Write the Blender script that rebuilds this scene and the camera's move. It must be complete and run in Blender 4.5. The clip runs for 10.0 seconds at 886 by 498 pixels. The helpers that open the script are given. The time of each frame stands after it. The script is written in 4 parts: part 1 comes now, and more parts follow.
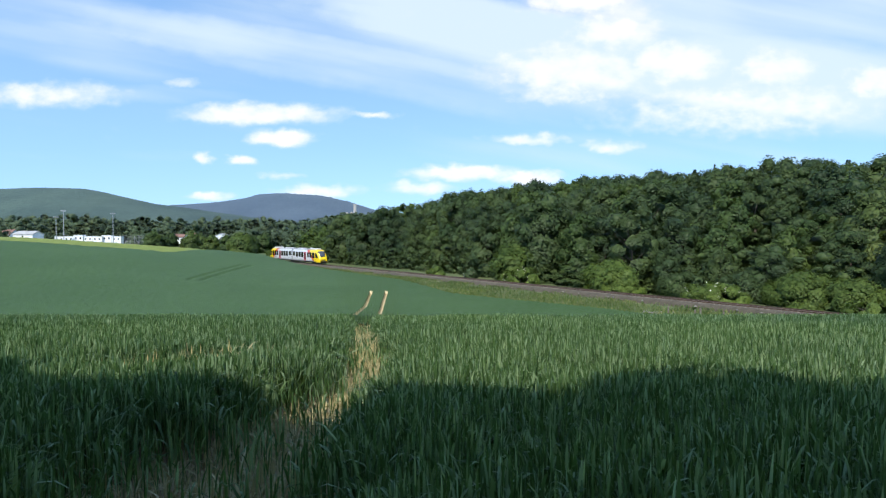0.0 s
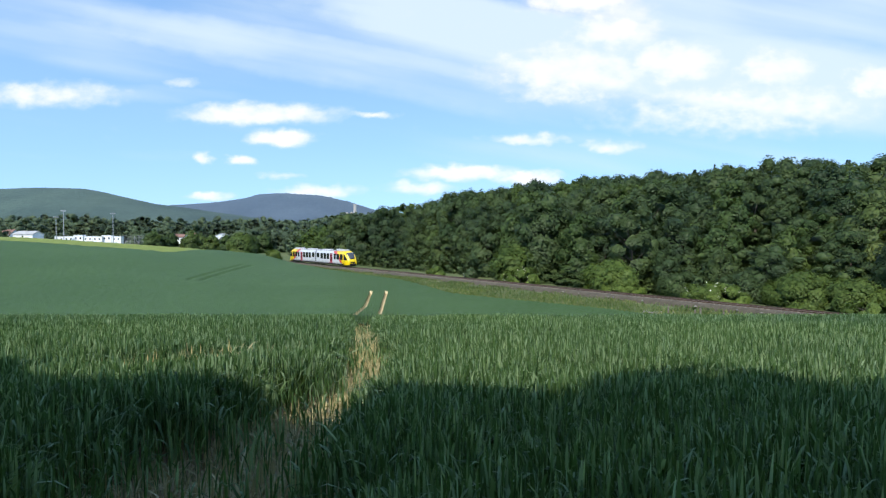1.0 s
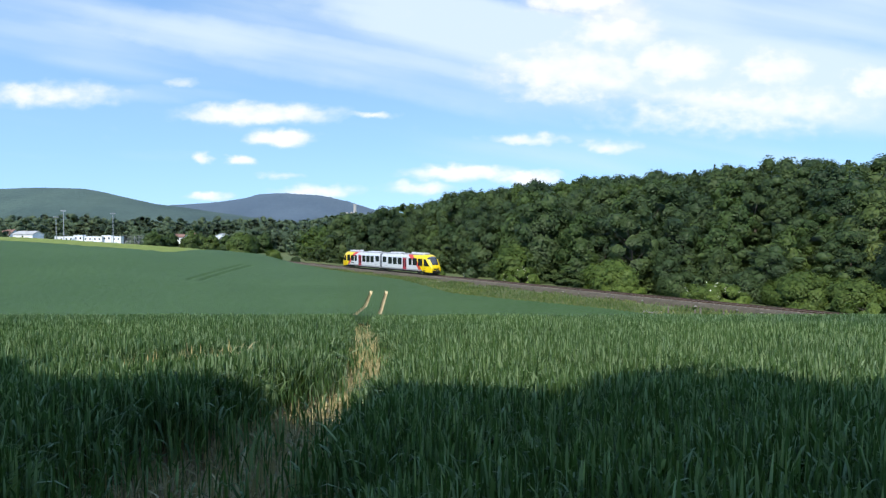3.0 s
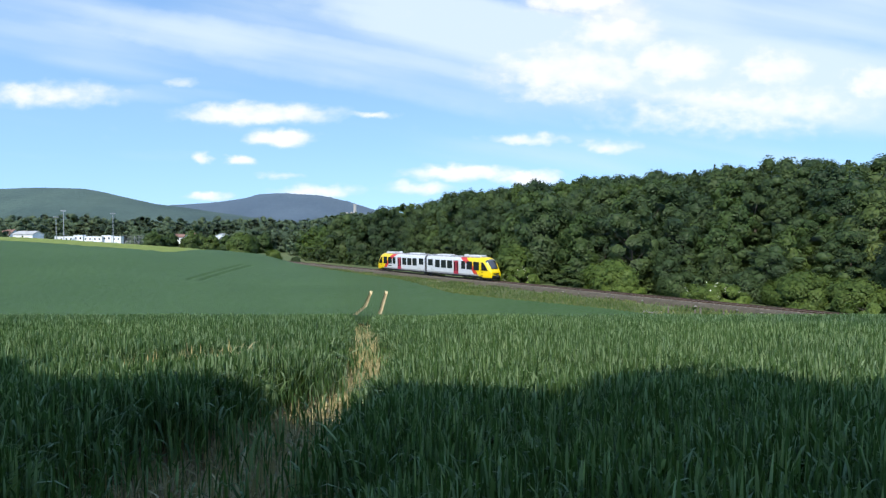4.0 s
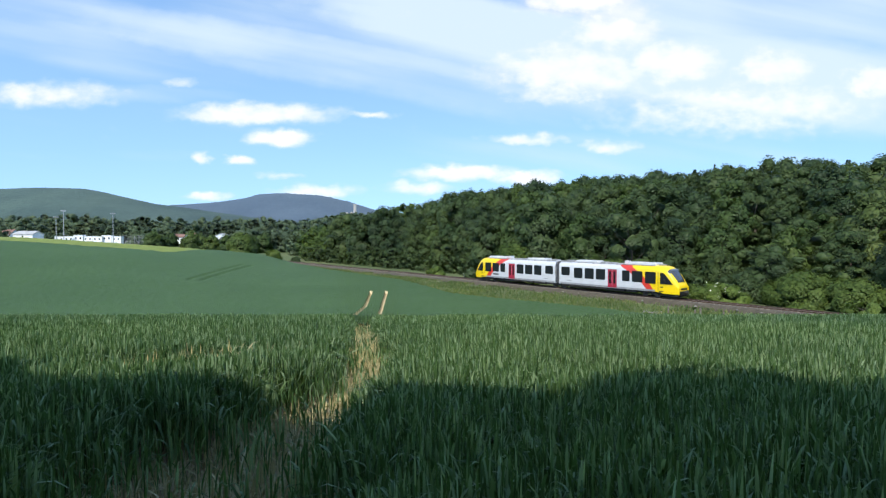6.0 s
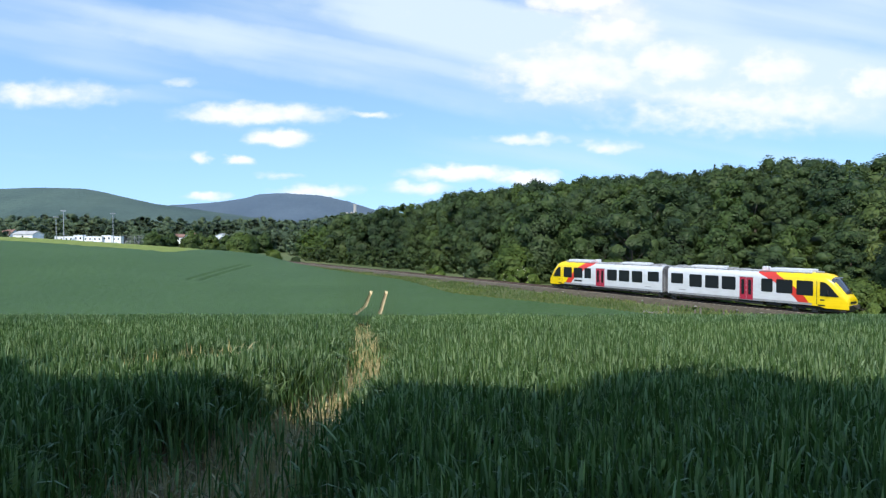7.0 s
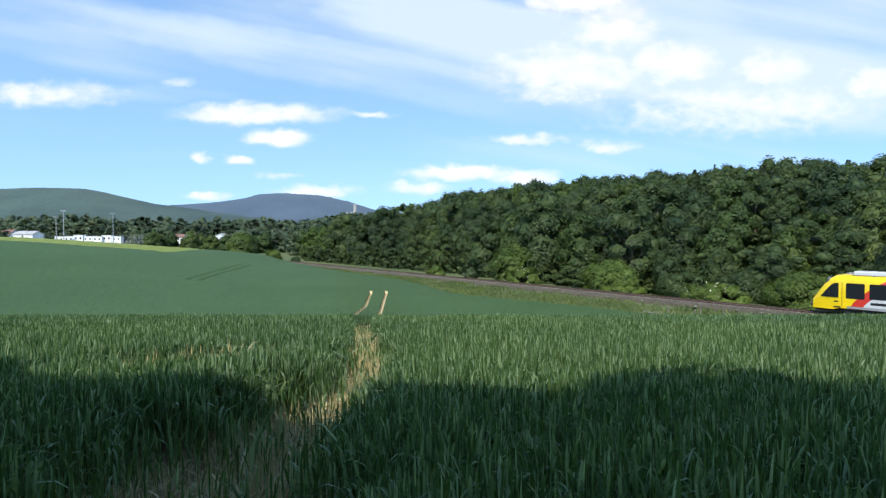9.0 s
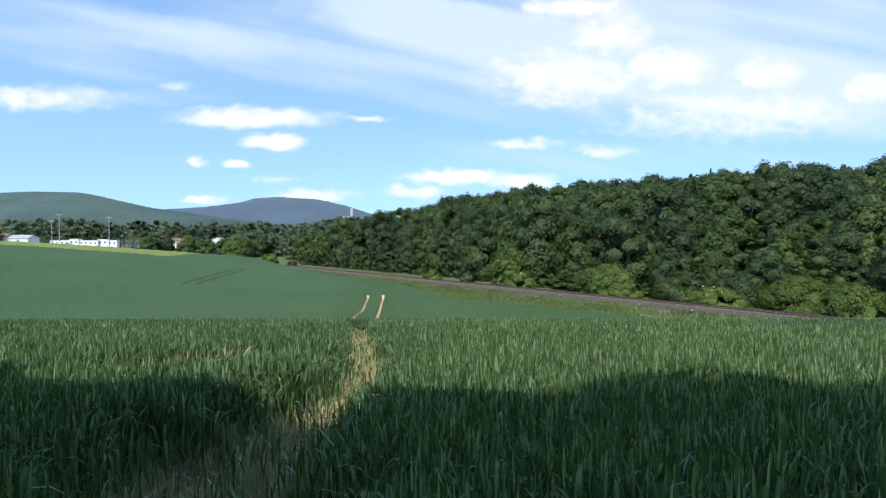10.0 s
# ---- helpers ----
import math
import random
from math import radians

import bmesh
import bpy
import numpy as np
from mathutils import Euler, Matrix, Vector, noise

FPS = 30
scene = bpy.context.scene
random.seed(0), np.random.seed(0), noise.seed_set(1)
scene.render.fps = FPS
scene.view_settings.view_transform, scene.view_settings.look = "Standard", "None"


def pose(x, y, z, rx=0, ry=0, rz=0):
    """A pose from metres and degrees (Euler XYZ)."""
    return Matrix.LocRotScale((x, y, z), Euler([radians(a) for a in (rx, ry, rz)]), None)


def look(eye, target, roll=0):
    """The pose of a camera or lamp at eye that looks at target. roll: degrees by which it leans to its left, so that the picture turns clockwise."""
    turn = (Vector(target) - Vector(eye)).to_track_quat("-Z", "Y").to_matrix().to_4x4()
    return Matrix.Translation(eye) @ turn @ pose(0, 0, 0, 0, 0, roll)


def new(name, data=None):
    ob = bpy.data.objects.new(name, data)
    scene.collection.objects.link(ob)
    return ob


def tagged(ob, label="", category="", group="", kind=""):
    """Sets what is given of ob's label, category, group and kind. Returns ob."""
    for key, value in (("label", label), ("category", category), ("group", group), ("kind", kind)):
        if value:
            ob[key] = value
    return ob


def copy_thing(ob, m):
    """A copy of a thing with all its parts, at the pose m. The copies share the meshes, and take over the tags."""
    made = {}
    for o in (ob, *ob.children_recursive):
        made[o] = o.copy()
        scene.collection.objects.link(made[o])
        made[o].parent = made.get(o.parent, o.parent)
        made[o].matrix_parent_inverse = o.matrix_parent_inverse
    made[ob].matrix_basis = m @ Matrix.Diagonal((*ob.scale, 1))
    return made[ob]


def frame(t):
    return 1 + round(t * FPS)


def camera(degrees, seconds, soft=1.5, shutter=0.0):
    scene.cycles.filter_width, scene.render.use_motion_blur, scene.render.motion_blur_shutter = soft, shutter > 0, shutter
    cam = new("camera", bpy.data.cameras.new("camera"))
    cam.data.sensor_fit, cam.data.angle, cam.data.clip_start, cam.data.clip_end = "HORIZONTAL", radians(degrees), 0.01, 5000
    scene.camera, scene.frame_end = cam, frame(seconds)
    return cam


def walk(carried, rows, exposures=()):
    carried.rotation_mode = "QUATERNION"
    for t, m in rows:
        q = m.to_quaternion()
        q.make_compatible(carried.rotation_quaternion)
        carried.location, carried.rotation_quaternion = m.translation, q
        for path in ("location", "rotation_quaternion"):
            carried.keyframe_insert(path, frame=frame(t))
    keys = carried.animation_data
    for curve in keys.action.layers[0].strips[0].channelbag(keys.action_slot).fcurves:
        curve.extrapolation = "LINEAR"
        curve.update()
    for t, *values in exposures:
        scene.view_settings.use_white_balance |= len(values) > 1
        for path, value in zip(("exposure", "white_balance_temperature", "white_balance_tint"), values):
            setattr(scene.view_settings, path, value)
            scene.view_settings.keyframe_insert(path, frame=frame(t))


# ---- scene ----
import itertools

cam = camera(72.98, 10.0, soft=1.3)

# ---- camera: a tripod, nudged at the very end ----
EYE = Vector((0, 0, 1.4))


def aim(yaw, pitch, roll=0.0):
    """yaw to the right and pitch upwards, in degrees."""
    return Matrix.Translation(EYE) @ Euler((radians(90 + pitch), radians(0), radians(-yaw)), "XYZ").to_matrix().to_4x4() @ pose(0, 0, 0, 0, 0, roll)


TILT = -1.73
walk(cam, [(0.0, aim(0, TILT)), (5.0, aim(0, TILT)), (9.6, aim(0, TILT)), (9.7, aim(0.08, TILT + 0.14)), (9.8, aim(0.19, TILT + 0.21)),
           (9.9, aim(0.24, TILT + 0.34)), (10.0, aim(0.30, TILT + 0.38))])

# ---- light ----
SUN_EL, SUN_AZ = 50.0, 200.0   # azimuth clockwise from +y: behind the camera
world = bpy.data.worlds.new("world")
scene.world = world
world.use_nodes = True
wt = world.node_tree
sky = wt.nodes.new("ShaderNodeTexSky")
sky.sky_type, sky.sun_disc = "NISHITA", False
sky.sun_elevation, sky.sun_rotation = radians(SUN_EL), radians(SUN_AZ)
sky.air_density, sky.dust_density, sky.ozone_density = 1.0, 0.2, 2.0
wt.nodes["Background"].inputs["Strength"].default_value = 0.185
vivid = wt.nodes.new("ShaderNodeMix")
vivid.data_type, vivid.blend_type = "RGBA", "MULTIPLY"
vivid.inputs[0].default_value, vivid.inputs[7].default_value = 1.0, (1.05, 1.145, 1.12, 1)
# the view's sky is an even blue down to the hills: look the sky up a little above the true direction
geo = wt.nodes.new("ShaderNodeTexCoord")
lift = wt.nodes.new("ShaderNodeVectorMath")
lift.operation, lift.inputs[1].default_value, lift.inputs[2].default_value = "MULTIPLY_ADD", (1, 1, 0.75), (0, 0, 0.27)
wt.links.new(geo.outputs["Generated"], lift.inputs[0])
wt.links.new(lift.outputs[0], sky.inputs["Vector"])
wt.links.new(sky.outputs[0], vivid.inputs[6])
wt.links.new(vivid.outputs[2], wt.nodes["Background"].inputs["Color"])
sun = new("sun", bpy.data.lights.new("sun", "SUN"))
sun.data.energy, sun.data.angle, sun.data.color = 3.6, radians(0.53), (1.0, 0.95, 0.87)
sa = radians(SUN_AZ)
SUN_DIR = Vector((math.sin(sa) * math.cos(radians(SUN_EL)), math.cos(sa) * math.cos(radians(SUN_EL)), math.sin(radians(SUN_EL))))
sun.matrix_world = look(SUN_DIR * 50, (0, 0, 0))
CLOUD_GLOW = 0.74      # brightness of sunlit cloud
scene.view_settings.exposure = 0.60


# ---- materials ----
def mat(name, rough=0.8, metal=0.0):
    m = bpy.data.materials.new(name)
    m.use_nodes = True
    b = m.node_tree.nodes["Principled BSDF"]
    b.inputs["Roughness"].default_value = rough
    b.inputs["Metallic"].default_value = metal
    return m, m.node_tree, b


def ramp_of(nt, fac, stops):
    r = nt.nodes.new("ShaderNodeValToRGB")
    el = r.color_ramp.elements
    while len(el) < len(stops):
        el.new(0.5)
    for e, (p, c) in zip(el, stops):
        e.position, e.color = p, (*c, 1)
    nt.links.new(fac, r.inputs[0])
    return r.outputs[0]


def noise_of(nt, scale, detail=4.0, rough=0.6, coord="Object", stretch=None):
    tc = nt.nodes.new("ShaderNodeTexCoord")
    n = nt.nodes.new("ShaderNodeTexNoise")
    n.inputs["Scale"].default_value = scale
    n.inputs["Detail"].default_value = detail
    n.inputs["Roughness"].default_value = rough
    if stretch:
        mp = nt.nodes.new("ShaderNodeMapping")
        mp.inputs["Scale"].default_value = stretch
        nt.links.new(tc.outputs[coord], mp.inputs[0])
        nt.links.new(mp.outputs[0], n.inputs["Vector"])
    else:
        nt.links.new(tc.outputs[coord], n.inputs["Vector"])
    return n.outputs["Fac"]


def mixed(nt, fac, a, b, mode="MIX"):
    x = nt.nodes.new("ShaderNodeMix")
    x.data_type, x.blend_type = "RGBA", mode
    for sock, val in ((x.inputs[0], fac), (x.inputs[6], a), (x.inputs[7], b)):
        if isinstance(val, (int, float)):
            sock.default_value = val
        elif isinstance(val, tuple):
            sock.default_value = (*val, 1)
        else:
            nt.links.new(val, sock)
    return x.outputs[2]


def bumped(nt, b, height, strength=0.4, distance=0.05):
    bp = nt.nodes.new("ShaderNodeBump")
    bp.inputs["Strength"].default_value = strength
    bp.inputs["Distance"].default_value = distance
    nt.links.new(height, bp.inputs["Height"])
    nt.links.new(bp.outputs[0], b.inputs["Normal"])


def surface(name, c1, c2, scale=2.0, rough=0.8, metal=0.0, fine=12.0, bump=0.3, dist=0.02, coord="Object"):
    """Two tones that change over the surface at a coarse and a fine scale, with relief."""
    m, nt, b = mat(name, rough, metal)
    coarse = ramp_of(nt, noise_of(nt, scale, coord=coord), [(0.3, c1), (0.7, c2)])
    grain = noise_of(nt, scale * fine, 6, 0.7, coord=coord)
    dark = ramp_of(nt, grain, [(0.25, (0.75,) * 3), (0.75, (1.15,) * 3)])
    nt.links.new(mixed(nt, 1.0, coarse, dark, "MULTIPLY"), b.inputs["Base Color"])
    if bump:
        bumped(nt, b, grain, bump, dist)
    return m


def foliage(name, c1, c2, c3, through_light=0.25, scale=0.35, gloss=0.22, rough=0.55, vary=True):
    """Leaves: tone per leaf and per patch; thin, so some light comes through."""
    m, nt, b = mat(name, rough)
    geo = nt.nodes.new("ShaderNodeNewGeometry")
    leaf = ramp_of(nt, geo.outputs["Random Per Island"], [(0.0, c1), (0.55, c2), (1.0, c3)])
    oi = nt.nodes.new("ShaderNodeObjectInfo")
    tone = ramp_of(nt, oi.outputs["Random"], [(0.0, (0.62, 0.70, 0.76)), (0.35, (0.88, 0.92, 0.95)), (0.7, (1.08, 1.06, 0.98)), (1.0, (1.2, 1.14, 0.95))])
    patch = ramp_of(nt, noise_of(nt, scale, 3), [(0.3, (0.9, 0.92, 0.92)), (0.7, (1.08, 1.07, 1.0))])
    stand = ramp_of(nt, noise_of(nt, scale * 0.4, 2, 0.4), [(0.34, (0.84, 0.88, 0.92)), (0.5, (0.98, 0.99, 0.99)), (0.66, (1.12, 1.1, 0.98))])
    if not vary:
        tone = (1.0, 1.0, 1.0)
    col = mixed(nt, 1.0, mixed(nt, 1.0, mixed(nt, 1.0, leaf, tone, "MULTIPLY"), patch, "MULTIPLY"), stand, "MULTIPLY")
    nt.links.new(col, b.inputs["Base Color"])
    b.inputs["Specular IOR Level"].default_value = gloss
    tr = nt.nodes.new("ShaderNodeBsdfTranslucent")
    nt.links.new(mixed(nt, 1.0, col, (1.25, 1.3, 0.65), "MULTIPLY"), tr.inputs[0])
    mx = nt.nodes.new("ShaderNodeMixShader")
    mx.inputs[0].default_value = through_light
    nt.links.new(b.outputs[0], mx.inputs[1])
    nt.links.new(tr.outputs[0], mx.inputs[2])
    nt.links.new(mx.outputs[0], nt.nodes["Material Output"].inputs["Surface"])
    return m


M_WHEAT = foliage("wheat_blade", (0.058, 0.100, 0.029), (0.125, 0.202, 0.068), (0.40, 0.48, 0.27), 0.38, 0.25, gloss=0.13, rough=0.5)
M_STRAW = foliage("trodden_straw", (0.40, 0.32, 0.17), (0.58, 0.48, 0.28), (0.22, 0.22, 0.10), 0.15, 1.0)
M_LEAF = [foliage("oak_leaves", (0.042, 0.064, 0.022), (0.049, 0.076, 0.025), (0.061, 0.092, 0.031), 0.22),
          foliage("beech_leaves", (0.046, 0.070, 0.025), (0.054, 0.082, 0.028), (0.067, 0.099, 0.034), 0.22),
          foliage("ash_leaves", (0.056, 0.086, 0.023), (0.065, 0.100, 0.026), (0.081, 0.121, 0.032), 0.24)]
M_BUSH = foliage("bramble_leaves", (0.074, 0.112, 0.022), (0.102, 0.150, 0.030), (0.14, 0.195, 0.048), 0.3, 0.8, vary=False)
M_CONIFER = foliage("pine_needles", (0.012, 0.03, 0.014), (0.02, 0.045, 0.02), (0.03, 0.06, 0.024), 0.05)
# leaf of the far trees: paler and bluer, with distance haze in its colour
M_HAZYLEAF = foliage("hazy_leaves", (0.068, 0.096, 0.052), (0.076, 0.107, 0.057), (0.088, 0.122, 0.064), 0.25, 0.05, vary=False)
M_BLOSSOM = surface("elder_blossom", (0.6, 0.6, 0.45), (0.75, 0.74, 0.6), 6, bump=0)
M_BARK = surface("bark", (0.06, 0.048, 0.036), (0.11, 0.09, 0.07), 3, 0.9, bump=0.7)
M_GRASS = foliage("verge_grass", (0.060, 0.102, 0.026), (0.098, 0.140, 0.038), (0.185, 0.188, 0.085), 0.2, 0.4, vary=False)
M_BALLAST = surface("ballast", (0.050, 0.042, 0.027), (0.092, 0.077, 0.051), 1.5, 0.95, fine=14, bump=0.8, dist=0.05)
M_RUST = surface("rusty_rail", (0.055, 0.034, 0.024), (0.10, 0.06, 0.04), 3, 0.7, 0.3)
M_STONE = surface("weathered_stone", (0.16, 0.15, 0.13), (0.26, 0.245, 0.215), 2, 0.95)
M_WOOD = surface("grey_wood", (0.12, 0.10, 0.08), (0.22, 0.19, 0.15), 4, 0.9)


# ---- small builders ----
def part(name, bm, material, parent=None, label="", smooth=False):
    me = bpy.data.meshes.new(name)
    bm.normal_update()
    bm.to_mesh(me)
    bm.free()
    me.materials.append(material)
    if smooth:
        me.polygons.foreach_set("use_smooth", [True] * len(me.polygons))
    ob = new(name, me)
    ob.parent = parent
    if label:
        ob["label"] = label
    return ob


def mesh_np(name, verts, quads, material, smooth=False, tris=None):
    """One mesh from arrays of corners and of four-cornered (and three-cornered) faces."""
    me = bpy.data.meshes.new(name)
    verts = np.asarray(verts, np.float32)
    quads = np.asarray(quads, np.int32).reshape(-1, 4)
    tris = np.zeros((0, 3), np.int32) if tris is None else np.asarray(tris, np.int32).reshape(-1, 3)
    me.vertices.add(len(verts))
    me.vertices.foreach_set("co", verts.ravel())
    nq, nt = len(quads), len(tris)
    me.loops.add(nq * 4 + nt * 3)
    me.loops.foreach_set("vertex_index", np.concatenate([quads.ravel(), tris.ravel()]).astype(np.int32))
    me.polygons.add(nq + nt)
    me.polygons.foreach_set("loop_start", np.concatenate([np.arange(nq) * 4, nq * 4 + np.arange(nt) * 3]).astype(np.int32))
    if smooth:
        me.polygons.foreach_set("use_smooth", np.ones(nq + nt, bool))
    me.update(calc_edges=True)
    me.validate()
    me.materials.append(material)
    return me


def box(bm, x0, x1, y0, y1, z0, z1, bevel=0.0):
    r = bmesh.ops.create_cube(bm, size=1, matrix=Matrix.Translation(((x0 + x1) / 2, (y0 + y1) / 2, (z0 + z1) / 2)) @ Matrix.Diagonal((x1 - x0, y1 - y0, z1 - z0, 1)))
    if bevel:
        es = list({e for v in r["verts"] for e in v.link_edges})
        bmesh.ops.bevel(bm, geom=es, offset=bevel, segments=2, affect="EDGES", profile=0.5)
    return r["verts"]


def tube(bm, p0, p1, r0, r1=None, seg=10):
    p0, p1 = Vector(p0), Vector(p1)
    d = p1 - p0
    bmesh.ops.create_cone(bm, cap_ends=True, segments=seg, radius1=r0, radius2=r0 if r1 is None else r1, depth=d.length,
                          matrix=Matrix.Translation((p0 + p1) / 2) @ d.to_track_quat("Z", "Y").to_matrix().to_4x4())


def empty(name, m=None, **tags):
    ob = new(name)
    ob.empty_display_size = 0.2
    if m is not None:
        ob.matrix_world = m
    return tagged(ob, **tags)


# ---- the lie of the land ----
RAIL_Z = -7.12                       # top of the rails
TRACK_P = Vector((29.18, 75.87))       # a point of the track's axis
HEAD = radians(-55.2)                # the train's heading from +x
TDIR = Vector((math.cos(HEAD), math.sin(HEAD)))
TNOR = Vector((-TDIR.y, TDIR.x))     # away from the camera


def step(a, b, x):
    t = np.clip((x - a) / (b - a), 0, 1)
    return t * t * (3 - 2 * t)


def along(x, y):
    return (x - TRACK_P.x) * TDIR.x + (y - TRACK_P.y) * TDIR.y


def off_track(x, y):
    return (x - TRACK_P.x) * TNOR.x + (y - TRACK_P.y) * TNOR.y


GRADE = 0.0072                       # the line climbs towards the viewer


def rail_z(u):
    return RAIL_Z + GRADE * (u + 4.0)


def smooth_noise(x, y, s):
    return (np.sin(x / s + 1.3 * np.sin(y / s * 0.7 + 1)) + np.sin(y / s * 1.1 + 1.7 * np.sin(x / s * 0.6 + 2.2))) * 0.5


def land(x, y):
    """Height of the bare ground."""
    x, y = np.asarray(x, float), np.asarray(y, float)
    yc = np.maximum(y, -30.0)
    near = -0.0724 * yc - 0.00155 * yc * np.abs(yc) * (yc > 0) - 0.02 * np.minimum(y + 30, 0) * (y > -80) + 1.0 * (y <= -80)
    z = np.where(y > 22, -2.34 - (0.1406 * (y - 22) + 0.0022 * (y - 22) ** 2), near)
    low = -8.35
    k = 0.6
    z = np.maximum(z, -60)
    z = np.where(y > 0, low + k * np.log1p(np.exp(np.clip((z - low) / k, -40, 40))), near)
    # the ridge of the field on the left
    rise = np.interp(-x, [28, 40, 62, 75, 90, 115, 150], [0, 0.8, 3.4, 4.8, 6.0, 7.5, 8.1])
    hill = rise * step(52, 150, y) * (1 - 0.9 * step(158, 235, y))
    z = z + hill + 0.12 * smooth_noise(x, y, 9.0) * step(40, 60, y)
    # railway formation
    d = off_track(x, y)
    form = rail_z(np.clip(along(x, y), -260, 100)) - 0.75
    w = np.clip((d + 10.5) / 7.5, 0, 1)
    z = z * (1 - w) + form * w
    # wooded hill beyond the track, and the valley beyond the field's ridge
    u = along(x, y)
    wood = step(10, 66, d) * 13.5 * step(-215, -105, u)
    return z + wood


def land_at(x, y):
    return float(land(x, y))


# ---- ground: one sheet to the horizon ----
def build_ground():
    a = np.concatenate([-np.geomspace(4500, 130, 34), np.linspace(-125, 125, 160), np.geomspace(130, 4500, 34)])
    b = np.concatenate([-np.geomspace(4500, 30, 24), np.linspace(-25, 220, 176), np.geomspace(224, 4800, 40)])
    X, Y = np.meshgrid(a, b)
    Z = land(X, Y)
    n, k = len(a), len(b)
    i = (np.arange(k - 1)[:, None] * n + np.arange(n - 1)[None, :]).ravel()
    m, nt, bs = mat("meadow_soil", 0.95)
    big = ramp_of(nt, noise_of(nt, 0.02, 5), [(0.35, (0.06, 0.095, 0.025)), (0.65, (0.11, 0.13, 0.045))])
    fine = ramp_of(nt, noise_of(nt, 1.2, 6, 0.7), [(0.3, (0.7, 0.75, 0.7)), (0.7, (1.2, 1.1, 1.0))])
    nt.links.new(mixed(nt, 1.0, big, fine, "MULTIPLY"), bs.inputs["Base Color"])
    bumped(nt, bs, noise_of(nt, 3, 6, 0.7), 0.6, 0.1)
    me = mesh_np("ground", np.c_[X.ravel(), Y.ravel(), Z.ravel()], np.c_[i, i + 1, i + n + 1, i + n], m, True)
    return tagged(new("ground", me), "rolling grassy ground of a shallow valley", "ground", kind="structure")


build_ground()


# ---- railway ----
def track_xy(u, d):
    p = TRACK_P + TDIR * u + TNOR * d
    return p.x, p.y


U0, U1 = -330.0, 95.0


def ribbon(name, profile, material, n, label, category, jitter=0.0):
    """A strip along the track with the cross-section profile [(offset, height above the rails' top)]."""
    us = np.linspace(U0, U1, n)
    rng = np.random.default_rng(5)
    V = []
    for u in us:
        for d, h in profile:
            x, y = track_xy(u, d + (rng.normal() * jitter * 2 if jitter else 0))
            V.append((x, y, rail_z(u) + h + (rng.normal() * jitter if jitter else 0)))
    k = len(profile)
    i = (np.arange(n - 1)[:, None] * k + np.arange(k - 1)[None, :]).ravel()
    me = mesh_np(name, V, np.c_[i, i + k, i + k + 1, i + 1], material, not jitter)
    return tagged(new(name, me), label, category, kind="structure")


ribbon("ballast_bed", [(-2.95, -1.0), (-2.75, -0.84), (-2.5, -0.64), (-2.2, -0.4), (-1.85, -0.2), (-1.2, -0.17), (-0.4, -0.17), (0.4, -0.17), (1.2, -0.17),
                       (1.9, -0.2), (2.5, -0.42), (3.2, -0.62), (3.9, -0.8)], M_BALLAST, 800, "grey-brown ballast bed under the railway track", "ballast", 0.03)
for side in (-0.7535, 0.7535):
    ribbon("rail", [(side - 0.07, -0.155), (side - 0.07, -0.14), (side - 0.012, -0.11), (side - 0.012, -0.04), (side - 0.036, -0.03), (side - 0.036, 0.0),
                    (side + 0.036, 0.0), (side + 0.036, -0.03), (side + 0.012, -0.04), (side + 0.012, -0.11), (side + 0.07, -0.14), (side + 0.07, -0.155)],
           M_RUST, 60, "rusty brown steel rail", "rail")


def build_sleepers():
    V, Q = [], []
    for j, u in enumerate(np.arange(-150, 90, 0.62)):
        base = len(V)
        for du in (-0.13, 0.13):
            for dd in (-1.25, 1.25):
                for h in (-0.3, -0.135):
                    V.append((*track_xy(u + du, dd), rail_z(u) + h))
        Q += [(base + 1, base + 3, base + 7, base + 5), (base, base + 1, base + 5, base + 4), (base + 2, base + 6, base + 7, base + 3), (base, base + 2, base + 3, base + 1), (base + 4, base + 5, base + 7, base + 6)]
    me = mesh_np("sleepers", V, Q, M_WOOD)
    tagged(new("sleepers", me), "row of weathered dark wooden railway sleepers", "sleepers", kind="stuff")


build_sleepers()

# ---- the railcar ----
M_GLASS, _nt, _b = mat("tinted_glass", 0.06)
_b.inputs["Base Color"].default_value = (0.012, 0.014, 0.018, 1)
M_SCREEN, _nt, _b = mat("windscreen_glass", 0.08)
_b.inputs["Base Color"].default_value = (0.05, 0.052, 0.06, 1)
_b.inputs["Coat Weight"].default_value = 1.0
M_RED = surface("red_paint", (0.31, 0.013, 0.034), (0.35, 0.017, 0.04), 0.5, 0.35, bump=0)
M_DARK = surface("underframe", (0.018, 0.017, 0.016), (0.04, 0.036, 0.03), 3, 0.8)
M_SKIRT = surface("grey_skirt", (0.22, 0.22, 0.22), (0.30, 0.30, 0.30), 1.5, 0.5, bump=0)
M_ROOFBOX = surface("roof_unit", (0.50, 0.51, 0.52), (0.60, 0.61, 0.62), 1.5, 0.55, bump=0)
M_BELLOWS = surface("bellows", (0.05, 0.05, 0.055), (0.08, 0.08, 0.085), 4, 0.8)
M_BLACK = surface("black_paint", (0.012, 0.012, 0.013), (0.02, 0.02, 0.02), 2, 0.3, bump=0)
M_STEEL = surface("wheel_steel", (0.10, 0.09, 0.08), (0.18, 0.16, 0.15), 5, 0.5, 0.7)
M_HEADLAMP, _nt, _b = mat("headlamp", 0.1)
_b.inputs["Base Color"].default_value = (0.85, 0.85, 0.82, 1)
M_DISPLAY, _nt, _b = mat("destination_display", 0.2)
_b.inputs["Base Color"].default_value = (0.25, 0.27, 0.30, 1)


